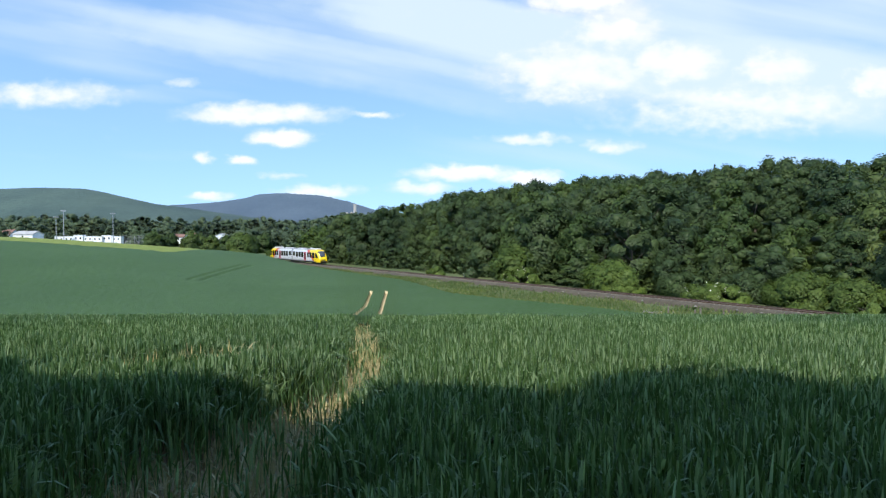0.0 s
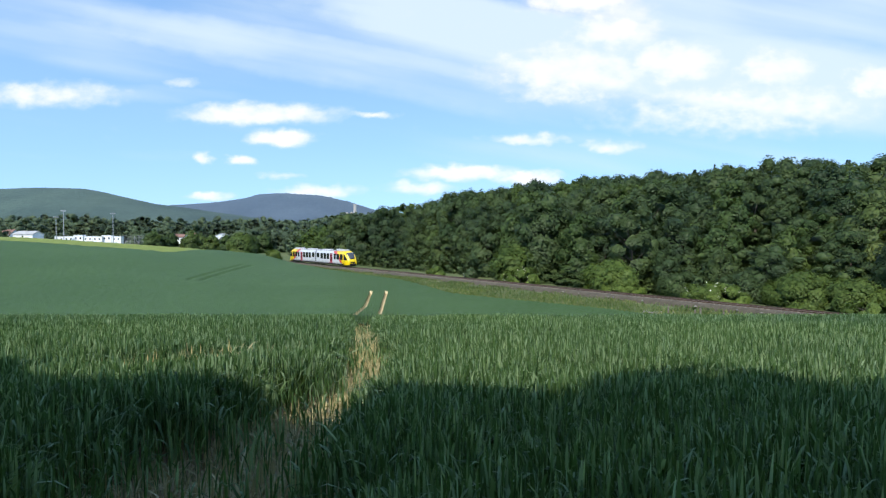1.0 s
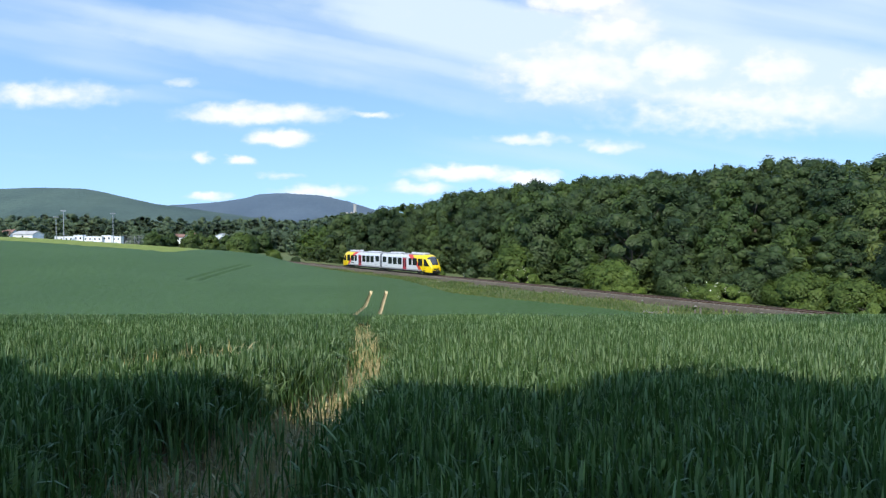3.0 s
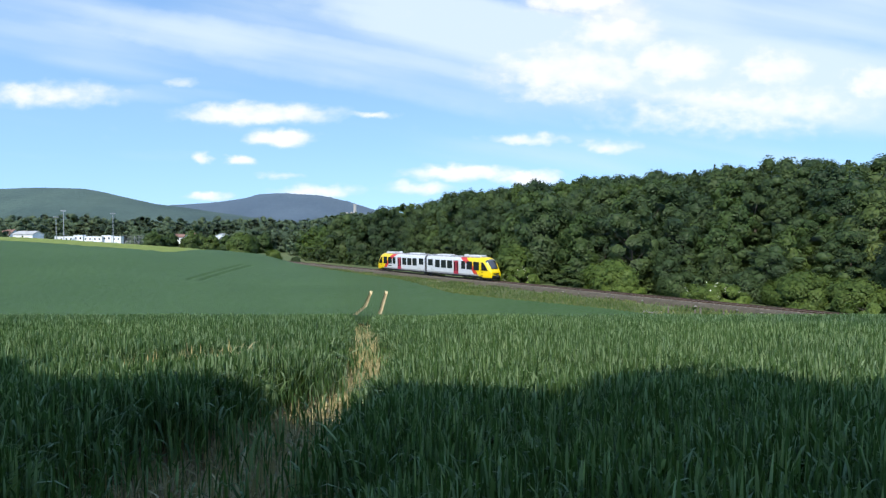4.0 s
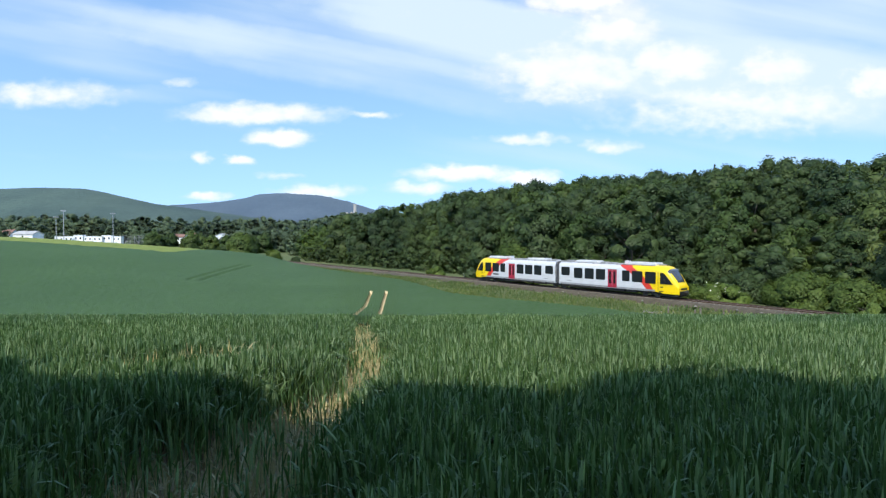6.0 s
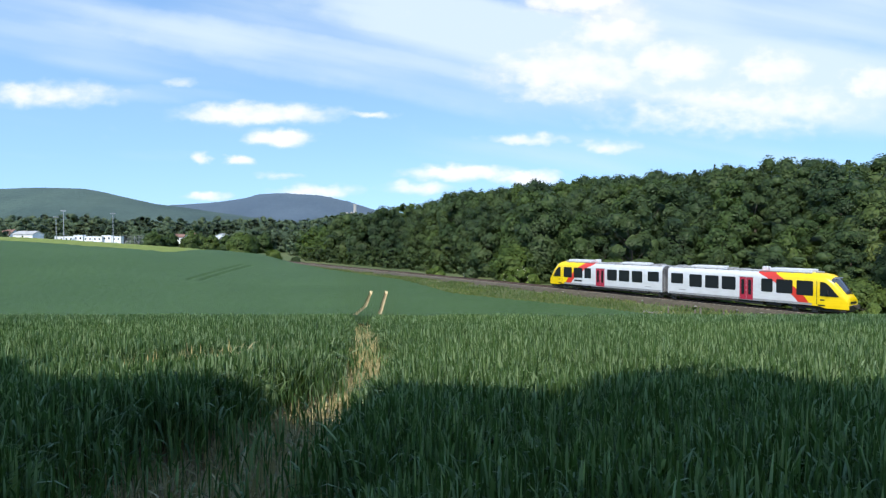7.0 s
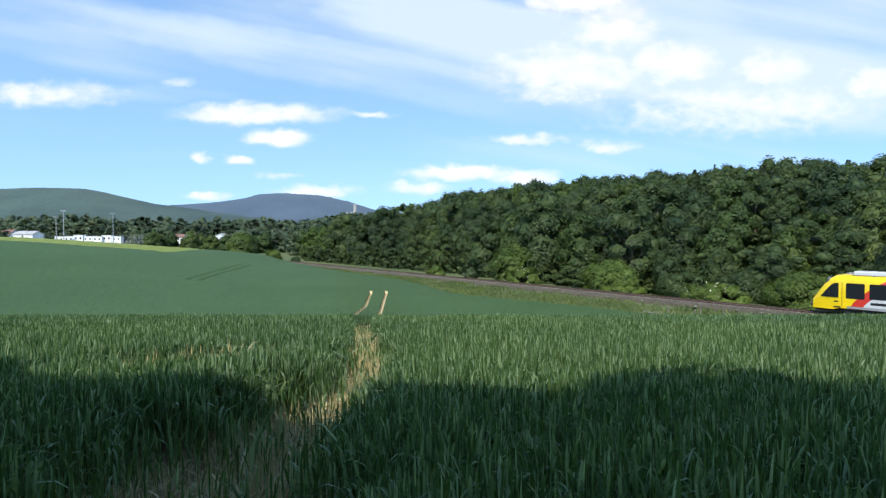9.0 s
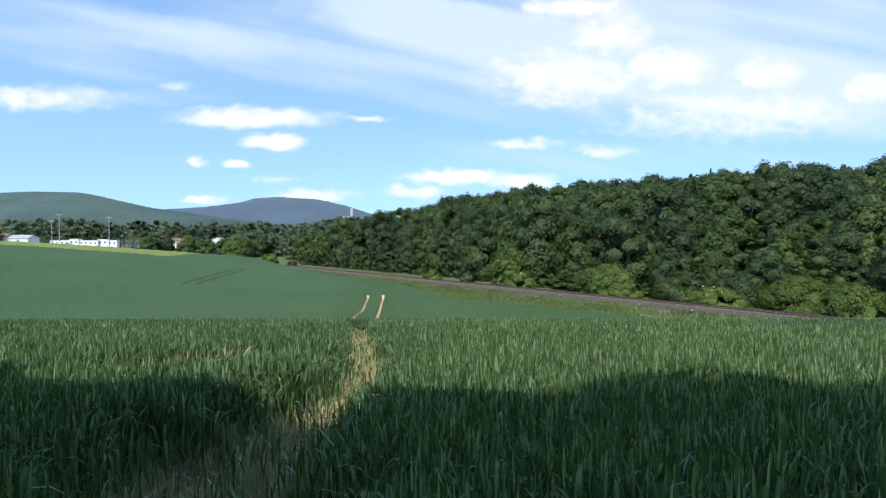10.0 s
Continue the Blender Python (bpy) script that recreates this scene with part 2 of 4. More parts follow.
def livery():
    """White with a slanting red sweep and a yellow cab end, laid out along the car."""
    m, nt, b = mat("livery_paint", 0.32)
    tc = nt.nodes.new("ShaderNodeTexCoord")
    sp = nt.nodes.new("ShaderNodeSeparateXYZ")
    nt.links.new(tc.outputs["Object"], sp.inputs[0])

    def math_node(op, a, bb, clamp=False):
        x = nt.nodes.new("ShaderNodeMath")
        x.operation, x.use_clamp = op, clamp
        for s, v in zip(x.inputs, (a, bb)):
            if isinstance(v, (int, float)):
                s.default_value = v
            else:
                nt.links.new(v, s)
        return x.outputs[0]

    t = math_node("POWER", math_node("DIVIDE", math_node("SUBTRACT", sp.outputs[2], 0.55), 3.3, True), 1.6)
    left = math_node("SUBTRACT", 16.0, math_node("MULTIPLY", t, 4.4))
    right = math_node("SUBTRACT", 17.0, math_node("MULTIPLY", t, 3.5))
    in_red = math_node("GREATER_THAN", sp.outputs[0], left)
    in_yellow = math_node("GREATER_THAN", sp.outputs[0], right)
    c = mixed(nt, in_red, (0.56, 0.57, 0.58), (0.56, 0.035, 0.02))
    c = mixed(nt, in_yellow, c, (0.80, 0.56, 0.0))
    dirt = ramp_of(nt, noise_of(nt, 0.9, 6, 0.7, stretch=(1, 1, 3)), [(0.3, (0.86, 0.85, 0.83)), (0.65, (1, 1, 1))])
    nt.links.new(mixed(nt, 1.0, c, dirt, "MULTIPLY"), b.inputs["Base Color"])
    b.inputs["Coat Weight"].default_value = 0.3
    return m


M_LIVERY = livery()
BODY = [(-1.35, 0.72), (-1.375, 0.74), (-1.375, 1.5), (-1.375, 2.4), (-1.375, 3.35), (-1.27, 3.68), (-1.05, 3.90), (-0.75, 4.03), (-0.35, 4.08),
        (0.35, 4.08), (0.75, 4.03), (1.05, 3.90), (1.27, 3.68), (1.375, 3.35), (1.375, 2.4), (1.375, 1.5), (1.375, 0.74), (1.35, 0.72)]


def loft(bm, rings, cap=True):
    vs = [[bm.verts.new(p) for p in r] for r in rings]
    k = len(rings[0])
    for a, b in zip(vs, vs[1:]):
        for i in range(k):
            bm.faces.new((a[i], b[i], b[(i + 1) % k], a[(i + 1) % k]))
    if cap:
        bm.faces.new(vs[0][::-1])
        bm.faces.new(vs[-1])
    bmesh.ops.recalc_face_normals(bm, faces=bm.faces)


def nose_top(x):
    """Height of the roof line over the cab, which sweeps down over the raked windscreen."""
    return float(np.interp(x, [17.4, 18.2, 18.7, 19.1, 19.6, 20.0, 20.25, 20.42], [4.08, 4.02, 3.86, 3.52, 2.85, 2.25, 1.86, 1.62]))


def nose_half_width(x):
    return 1.375 * (1 - 0.26 * max(0.0, (x - 17.4) / 3.05) ** 2.4)


def nose_ring(x):
    """Cross-section of the cab end: narrower in plan, with the roof coming down."""
    ring = []
    low = 0.55 if x > 18 else 0.72
    for y, z in BODY:
        zz = low + (z - 0.72) / (4.08 - 0.72) * (nose_top(x) - low)
        ring.append((x, y / 1.375 * nose_half_width(x), zz))
    return ring


def side_panel(bm, x0, x1, z0, z1, y, depth=0.012, corner=0.12):
    """A flat panel with rounded corners that follows the body's near-vertical side (y<0: right side)."""
    pts = []
    for cx, cz, a0 in ((x1 - corner, z1 - corner, 0), (x0 + corner, z1 - corner, 90), (x0 + corner, z0 + corner, 180), (x1 - corner, z0 + corner, 270)):
        for k in range(4):
            a = radians(a0 + k * 30)
            pts.append((cx + corner * math.cos(a), cz + corner * math.sin(a)))
    sg = -1 if y < 0 else 1

    def yy(z):
        return 1.375
    outer = [bm.verts.new((px, sg * (yy(pz) + depth), pz)) for px, pz in pts]
    inner = [bm.verts.new((px, sg * (yy(pz) - 0.03), pz)) for px, pz in pts]
    n = len(pts)
    for i in range(n):
        bm.faces.new((outer[i], outer[(i + 1) % n], inner[(i + 1) % n], inner[i]))
    bm.faces.new(outer)
    bmesh.ops.recalc_face_normals(bm, faces=bm.faces)


WINDOWS = [(0.88, 2.54, 2.02, 3.28), (3.38, 5.02, 1.74, 3.24), (5.44, 7.12, 1.74, 3.24), (7.50, 9.15, 1.74, 3.24),
           (12.03, 13.25, 1.80, 3.24), (13.63, 15.30, 1.78, 3.24), (15.69, 17.30, 1.72, 3.24)]


def build_half(train, turn, label):
    """One car of the two, from the joint at 0 to its cab at +x; turn by 180 degrees for the rear one."""
    bm = bmesh.new()
    rings = [[(x, y, z) for y, z in BODY] for x in (0.42, 4, 9, 14, 17.4)] + [nose_ring(x) for x in (17.9, 18.4, 18.9, 19.3, 19.7, 20.0, 20.25, 20.42)]
    loft(bm, rings)
    body = part("car_body", bm, M_LIVERY, train, label, True)
    body.matrix_basis = pose(0, 0, 0, 0, 0, turn)
    m = body.modifiers.new("edges", "EDGE_SPLIT")
    m.split_angle = radians(40)
    for x0, x1, z0, z1 in WINDOWS:
        for y in (-1, 1):
            bm = bmesh.new()
            side_panel(bm, x0, x1, z0, z1, y)
            part("window", bm, M_GLASS, body)
    for y in (-1, 1):
        for x0, x1 in ((9.62, 10.36), (10.39, 11.13)):
            bm = bmesh.new()
            side_panel(bm, x0, x1, 0.80, 3.26, y, 0.014, 0.05)
            door = part("door_leaf", bm, M_RED, body, "red sliding door leaf")
            bm = bmesh.new()
            side_panel(bm, x0 + 0.2, x1 - 0.2, 1.35, 3.02, y, 0.02, 0.1)
            part("door_glass", bm, M_GLASS, door)
        # grey sill below the white side
        bm = bmesh.new()
        side_panel(bm, 0.6, 17.2, 0.75, 0.98, y, 0.006, 0.03)
        part("sill_band", bm, M_SKIRT, body, "grey painted sill")
        # cab side window, cut like a shark fin
        bm = bmesh.new()
        cols = []
        for x in np.linspace(17.95, 19.62, 8):
            top = min(3.2, 3.2 - 1.42 * max(0.0, (x - 18.35) / 1.27) ** 1.25)
            side = y * (nose_half_width(x) + 0.03)
            cols.append([bm.verts.new((x, side, 1.76)), bm.verts.new((x, side * 0.995, max(top, 1.80)))])
        for c0, c1 in zip(cols, cols[1:]):
            bm.faces.new((c0[0], c1[0], c1[1], c0[1]))
        g = bmesh.ops.extrude_face_region(bm, geom=list(bm.faces))
        bmesh.ops.translate(bm, verts=[v for v in g["geom"] if isinstance(v, bmesh.types.BMVert)], vec=(0, -y * 0.12, 0))
        bmesh.ops.recalc_face_normals(bm, faces=bm.faces)
        part("cab_side_window", bm, M_GLASS, body)
        bm = bmesh.new()
        side_panel(bm, 17.62, 17.67, 0.9, 3.3, y, 0.004, 0.02)
        part("cab_door_seam", bm, M_BLACK, body)
        # headlamp cluster
        bm = bmesh.new()
        bmesh.ops.create_uvsphere(bm, u_segments=12, v_segments=8, radius=0.14, matrix=Matrix.Translation((20.3, y * 0.72, 1.08)) @ Matrix.Diagonal((0.9, 1.4, 0.7, 1)))
        part("headlight", bm, M_HEADLAMP, body, "clear headlight", True)
    # windscreen: laid 2 cm over the raked front
    bm = bmesh.new()
    rows = []
    for x in (18.95, 19.15, 19.4, 19.65, 19.9, 20.12):
        hw = nose_half_width(x) * 0.9
        rows.append([Vector((x - 0.16 * (k / 3.0) ** 2 + 0.05, hw * k / 3.0, nose_top(x) - 0.30 * (abs(k) / 3.0) ** 3 + 0.05)) for k in range(-3, 4)])
    grid = [[bm.verts.new(p + Vector((0.03, 0, 0.03))) for p in r] for r in rows]
    for a, b in zip(grid, grid[1:]):
        for i in range(len(a) - 1):
            bm.faces.new((a[i], a[i + 1], b[i + 1], b[i]))
    geom = bmesh.ops.extrude_face_region(bm, geom=list(bm.faces))
    bmesh.ops.translate(bm, verts=[v for v in geom["geom"] if isinstance(v, bmesh.types.BMVert)], vec=(-0.14, 0, -0.14))
    bmesh.ops.recalc_face_normals(bm, faces=bm.faces)
    screen = part("windscreen", bm, M_SCREEN, body, "dark raked windscreen", True)
    bm = bmesh.new()
    box(bm, 18.98, 19.2, -0.75, 0.75, 3.52, 3.66, 0.03)
    part("destination_sign", bm, M_DISPLAY, screen)
    bm = bmesh.new()
    box(bm, 20.1, 20.52, -0.9, 0.9, 0.48, 0.95, 0.06)
    part("bumper", bm, M_BLACK, body, "black front apron")
    bm = bmesh.new()
    tube(bm, (20.3, 0, 0.9), (20.8, 0, 0.9), 0.11)
    box(bm, 20.72, 20.95, -0.2, 0.2, 0.72, 1.08, 0.04)
    part("coupler", bm, M_STEEL, body)
    bm = bmesh.new()
    box(bm, 17.9, 20.2, -1.05, 1.05, 0.22, 0.47, 0.08)
    part("rail_guard", bm, M_DARK, body)
    for y in (-1, 1):
        bm = bmesh.new()
        side_panel(bm, 17.98, 18.36, 1.32, 1.44, y * 1, 0.012, 0.02)
        part("lettering_bar", bm, M_BLACK, body, "small dark lettering")
        bm = bmesh.new()
        side_panel(bm, 2.0, 2.9, 1.24, 1.34, y, 0.008, 0.02)
        part("lettering_bar", bm, M_SKIRT, body, "small grey lettering")
        bm = bmesh.new()
        side_panel(bm, 9.52, 11.23, 3.27, 3.33, y, 0.03, 0.02)
        part("door_gutter", bm, M_SKIRT, body)
    if turn:
        bm = bmesh.new()
        side_panel(bm, 13.7, 15.2, 1.24, 1.48, 1, 0.012, 0.03)
        part("vent_grille", bm, M_BLACK, body, "black ventilation grille")
    # roof equipment
    for x0, x1, h, w in ((3.2, 7.2, 4.16, 0.78), (12.6, 16.9, 4.22, 0.8)):
        bm = bmesh.new()
        box(bm, x0, x1, -w, w, 3.9, h + 0.17, 0.1)
        unit = part("roof_unit", bm, M_ROOFBOX, body, "pale grey roof air-conditioning unit")
        for k in range(3):
            bm = bmesh.new()
            tube(bm, (x0 + 0.9 + k * (x1 - x0 - 1.8) / 2, 0, h + 0.16), (x0 + 0.9 + k * (x1 - x0 - 1.8) / 2, 0, h + 0.21), 0.36, 0.34, 16)
            part("fan_cowl", bm, M_SKIRT, unit)
    for y in (-0.95, 0.95):
        bm = bmesh.new()
        tube(bm, (0.7, y, 4.03), (17.0, y, 4.03), 0.045, seg=6)
        for k in range(12):
            box(bm, 1.0 + k * 1.4, 1.12 + k * 1.4, y - 0.07, y + 0.07, 3.9, 4.1)
        part("roof_conduit", bm, M_SKIRT, body, "grey cable conduit along the roof")
    for x0, x1, h in ((1.1, 1.9, 4.24), (2.2, 2.7, 4.18), (7.7, 8.5, 4.22), (8.9, 9.9, 4.17), (17.15, 17.6, 4.2)):
        bm = bmesh.new()
        box(bm, x0, x1, -0.55, 0.55, 3.98, h, 0.04)
        part("roof_box", bm, M_SKIRT, body, "small grey roof fitting")
    for y in (-0.4, 0.4):
        bm = bmesh.new()
        tube(bm, (20.2, y, 2.02), (19.62, y * 0.5, 2.98), 0.018, seg=6)
        part("wiper", bm, M_BLACK, body, "black windscreen wiper")
    for y in (-1, 1):
        bm = bmesh.new()
        tube(bm, (18.55, y * 1.3, 2.2), (18.75, y * 1.56, 2.2), 0.025, seg=6)
        box(bm, 18.7, 18.8, y * 1.56 - 0.07, y * 1.56 + 0.07, 1.95, 2.4, 0.03)
        part("wing_mirror", bm, M_BLACK, body, "black wing mirror")
        bm = bmesh.new()
        side_panel(bm, 17.75, 18.4, 0.76, 0.9, y, 0.004, 0.03)
        part("step_plate", bm, M_BLACK, body)
        for k in range(6):
            bm = bmesh.new()
            side_panel(bm, 1.0 + k * 1.45, 2.2 + k * 1.45, 0.5, 0.73, y, -0.02, 0.03)
            part("skirt_flap", bm, M_DARK, body)
    bm = bmesh.new()
    box(bm, 20.36, 20.47, -0.62, 0.62, 1.12, 1.34, 0.03)
    part("front_grille", bm, M_BLACK, body, "black front grille")
    bm = bmesh.new()
    box(bm, 11.6, 12.2, -0.35, 0.35, 3.95, 4.5, 0.06)
    part("exhaust_stack", bm, M_ROOFBOX, body)
    bm = bmesh.new()
    tube(bm, (10.9, 0.2, 4.0), (10.9, 0.2, 4.5), 0.02)
    part("antenna", bm, M_DARK, body)
    # equipment below the floor
    for x0, x1, z0 in ((2.6, 5.2, 0.34), (5.5, 8.7, 0.42), (8.9, 12.2, 0.36), (12.5, 14.1, 0.40)):
        bm = bmesh.new()
        box(bm, x0, x1, -1.18, 1.18, z0, 0.76, 0.05)
        part("underfloor_case", bm, M_DARK, body)
    return body


def build_bogie(train, x):
    bm = bmesh.new()
    for y in (-1.0, 1.0):
        box(bm, x - 1.6, x + 1.6, y - 0.09, y + 0.09, 0.42, 0.62, 0.03)
        for dx in (-0.95, 0.95):
            box(bm, x + dx - 0.2, x + dx + 0.2, y - 0.14, y + 0.14, 0.24, 0.5, 0.03)
    box(bm, x - 0.3, x + 0.3, -1.0, 1.0, 0.4, 0.7, 0.03)
    bogie = part("bogie", bm, M_DARK, train)
    for dx in (-0.95, 0.95):
        bm = bmesh.new()
        tube(bm, (x + dx, -0.75, 0.385), (x + dx, 0.75, 0.385), 0.08)
        for y in (-0.75, 0.75):
            tube(bm, (x + dx, y - 0.065, 0.385), (x + dx, y + 0.065, 0.385), 0.385, seg=24)
        part("wheelset", bm, M_STEEL, bogie)


def build_train():
    train = empty("railcar", None, label="white two-car diesel railcar with yellow cabs and red sweep", category="train")
    build_half(train, 0, "white car with yellow cab and red doors")
    build_half(train, 180, "white car with yellow cab and red doors")
    bm = bmesh.new()
    for k in range(9):
        x = -0.4 + k * 0.1
        s = 1.0 if k % 2 == 0 else 0.93
        ring = [(y * s * 0.96, 0.8 + (z - 0.72) * 0.97) for y, z in BODY]
        vs = [[bm.verts.new((x + dx, y, z)) for y, z in ring] for dx in (-0.05, 0.05)]
        for i in range(len(ring)):
            bm.faces.new((vs[0][i], vs[1][i], vs[1][(i + 1) % len(ring)], vs[0][(i + 1) % len(ring)]))
    bmesh.ops.recalc_face_normals(bm, faces=bm.faces)
    part("gangway_bellows", bm, M_BELLOWS, train, "dark grey folded gangway bellows")
    for x in (0, 16.3, -16.3):
        build_bogie(train, x)
    return train


train = build_train()

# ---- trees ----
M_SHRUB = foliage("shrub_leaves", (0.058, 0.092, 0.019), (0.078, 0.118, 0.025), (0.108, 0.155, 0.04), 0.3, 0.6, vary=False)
M_PALE = foliage("pale_leaves", (0.10, 0.13, 0.03), (0.15, 0.18, 0.05), (0.2, 0.22, 0.08), 0.28)
RNG = np.random.default_rng(11)


def leaf_cards(centres, normals, size, rng, jitter=0.3):
    """A small leaf spray at each centre, facing roughly along its normal: one pointed face each."""
    n = len(centres)
    nor = normals / np.linalg.norm(normals, axis=1)[:, None] + rng.normal(0, jitter, (n, 3))
    nor /= np.linalg.norm(nor, axis=1)[:, None]
    t = np.cross(nor, rng.normal(0, 1, (n, 3)))
    t /= np.linalg.norm(t, axis=1)[:, None]
    b = np.cross(nor, t)
    L = (size * rng.uniform(0.6, 1.4, n))[:, None]
    W = L * rng.uniform(0.6, 1.0, n)[:, None]
    c = centres
    V = np.stack([c - t * L - b * W * 0.7, c + t * L * 1.1, c - t * L * 0.7 + b * W], 1).reshape(-1, 3)
    flip = np.einsum("ij,ij->i", np.cross(V[1::3] - V[0::3], V[2::3] - V[0::3]), normals) < 0
    T = np.arange(n * 3).reshape(-1, 3)
    T[flip] = T[flip][:, ::-1]
    return V, T


GOLD = (1 + 5 ** 0.5) / 2
ICO = np.array([(-1, GOLD, 0), (1, GOLD, 0), (-1, -GOLD, 0), (1, -GOLD, 0), (0, -1, GOLD), (0, 1, GOLD), (0, -1, -GOLD), (0, 1, -GOLD), (GOLD, 0, -1), (GOLD, 0, 1), (-GOLD, 0, -1), (-GOLD, 0, 1)]) / math.sqrt(1 + GOLD * GOLD)
ICO_T = np.array([(a, b, c) for a, b, c in itertools.combinations(range(12), 3)
                  if max(np.linalg.norm(ICO[a] - ICO[b]), np.linalg.norm(ICO[b] - ICO[c]), np.linalg.norm(ICO[a] - ICO[c])) < 1.1])
ICO_T = np.array([(a, b, c) if np.dot(np.cross(ICO[b] - ICO[a], ICO[c] - ICO[a]), ICO[a]) > 0 else (a, c, b) for a, b, c in ICO_T])


def dome(rng, count, width, length, z0, z1, lobe=(0.26, 0.48), belly=0.42):
    """Boughs of a full crown: centres and radii of lobes spread over an uneven dome."""
    k = np.arange(count)
    f = 1 - ((k + rng.uniform(0, 1, count)) / count) ** 0.9
    az = k * 2.39996 + rng.normal(0, 0.45, count)
    ph = rng.uniform(0, 6.28, 3)
    wob = 1 + 0.13 * np.sin(2 * az + ph[0]) + 0.09 * np.sin(3 * az + ph[1]) + rng.normal(0, 0.07, count)
    rho = np.where(f > belly, np.sqrt(np.clip(1 - ((f - belly) / (1 - belly)) ** 2, 0, 1)), 0.72 + 0.28 * f / belly) * wob
    mean = (width + length) / 2
    r = rng.uniform(*lobe, count) * min(mean, (z1 - z0) * 0.62)
    inner = np.clip(1 - r / mean * 0.75, 0.2, 1)
    C = np.c_[np.cos(az) * rho * inner * width, np.sin(az) * rho * inner * length, z0 + (z1 - z0) * f - r * f * 0.8 + rng.normal(0, 0.015, count) * (z1 - z0)]
    return C, r


def crown_skin(rng, C, r, per, spread_up=0.35):
    """Places and facings of leaf sprays on the outside of the lobes, none inside a neighbour."""
    P, N = [], []
    low, high = C[:, 2].min(), C[:, 2].max()
    mid = np.array([0, 0, low + 0.3 * (high - low)])
    half = np.array([np.abs(C[:, 0]).max(), np.abs(C[:, 1]).max(), high - mid[2]]) + 1e-6
    for c, q in zip(C, r):
        n = rng.normal(0, 1, (per, 3))
        n /= np.linalg.norm(n, axis=1)[:, None]
        out = (c - mid) / half
        out = out / (np.linalg.norm(out) + 1e-6)
        n = n[n @ (out + np.array([0, 0, 0.3])) > -0.6]
        ph = rng.uniform(0, 6.28, 3)
        lump = 1 + 0.09 * np.sin(n[:, :1] * 4.2 + ph[0]) + 0.09 * np.sin(n[:, 1:2] * 4.6 + ph[1]) + 0.07 * np.sin(n[:, 2:] * 5.0 + ph[2])
        p = c + n * q * np.array([1.1, 1.1, 0.92]) * lump * (1.1 - 0.26 * rng.random((len(n), 1)))
        free = (np.linalg.norm(p[:, None] - C[None], axis=2) / r[None] > 0.76).all(1)
        P.append(p[free]), N.append((n * 0.55 + out * 0.6 + np.array([0, 0, spread_up]))[free])
    return np.concatenate(P), np.concatenate(N)


def crown_arrays(rng, C, r, per, size):
    """Corners, faces and soft facings of a whole crown: the leaf sprays and the dense dark boughs within."""
    P, N = crown_skin(rng, C, r, per)
    V, T = leaf_cards(P, N, size, rng)
    N = N / np.linalg.norm(N, axis=1)[:, None] + rng.normal(0, 0.17, N.shape)
    cv = (C[:, None] + ICO[None] * (r * 0.78)[:, None, None]).reshape(-1, 3)
    ct = (ICO_T[None] + (np.arange(len(C)) * 12)[:, None, None]).reshape(-1, 3) + len(V)
    return np.concatenate([V, cv]), np.concatenate([T, ct]), np.concatenate([np.repeat(N, 3, 0), np.tile(ICO, (len(C), 1))])


def leafy(name, V, T, N, leaf):
    """A mesh of leaves that catch the light as the rounded mass they belong to."""
    me = mesh_np(name, V, [], leaf, True, T)
    N = N / np.linalg.norm(N, axis=1)[:, None]
    me.normals_split_custom_set_from_vertices(N.astype(np.float32).tolist())
    return new(name, me)


def build_tree(seed, height, spread, leaf, lobes, per, size, low=0.2, name="tree", lobe=(0.26, 0.48), belly=0.42, **tags):
    rng = np.random.default_rng(seed)
    root = empty(name, None, category="tree", **tags)
    bm = bmesh.new()
    r0 = height * 0.019
    top = height * 0.62
    pts = [Vector((0, 0, -0.5))]
    for k in range(1, 5):
        pts.append(Vector((rng.normal(0, 0.12) * k, rng.normal(0, 0.12) * k, top * k / 4)))
    for k in range(4):
        tube(bm, pts[k], pts[k + 1], r0 * (1 - k * 0.2), r0 * (1 - (k + 1) * 0.2), 8)
    for k in range(9):
        a = rng.uniform(0, 6.28)
        p = pts[1].lerp(pts[4], rng.uniform(0.0, 1))
        q = p + Vector((math.cos(a) * spread * 0.6, math.sin(a) * spread * 0.6, height * rng.uniform(0.1, 0.25)))
        tube(bm, p, q, r0 * 0.4, r0 * 0.12, 5)
    part("trunk", bm, M_BARK, root, "grey-brown trunk with limbs")
    C, r = dome(rng, lobes, spread, spread, height * low, height, lobe, belly)
    crown = leafy("crown", *crown_arrays(rng, C, r, per, size), leaf)
    crown.parent = root
    return root


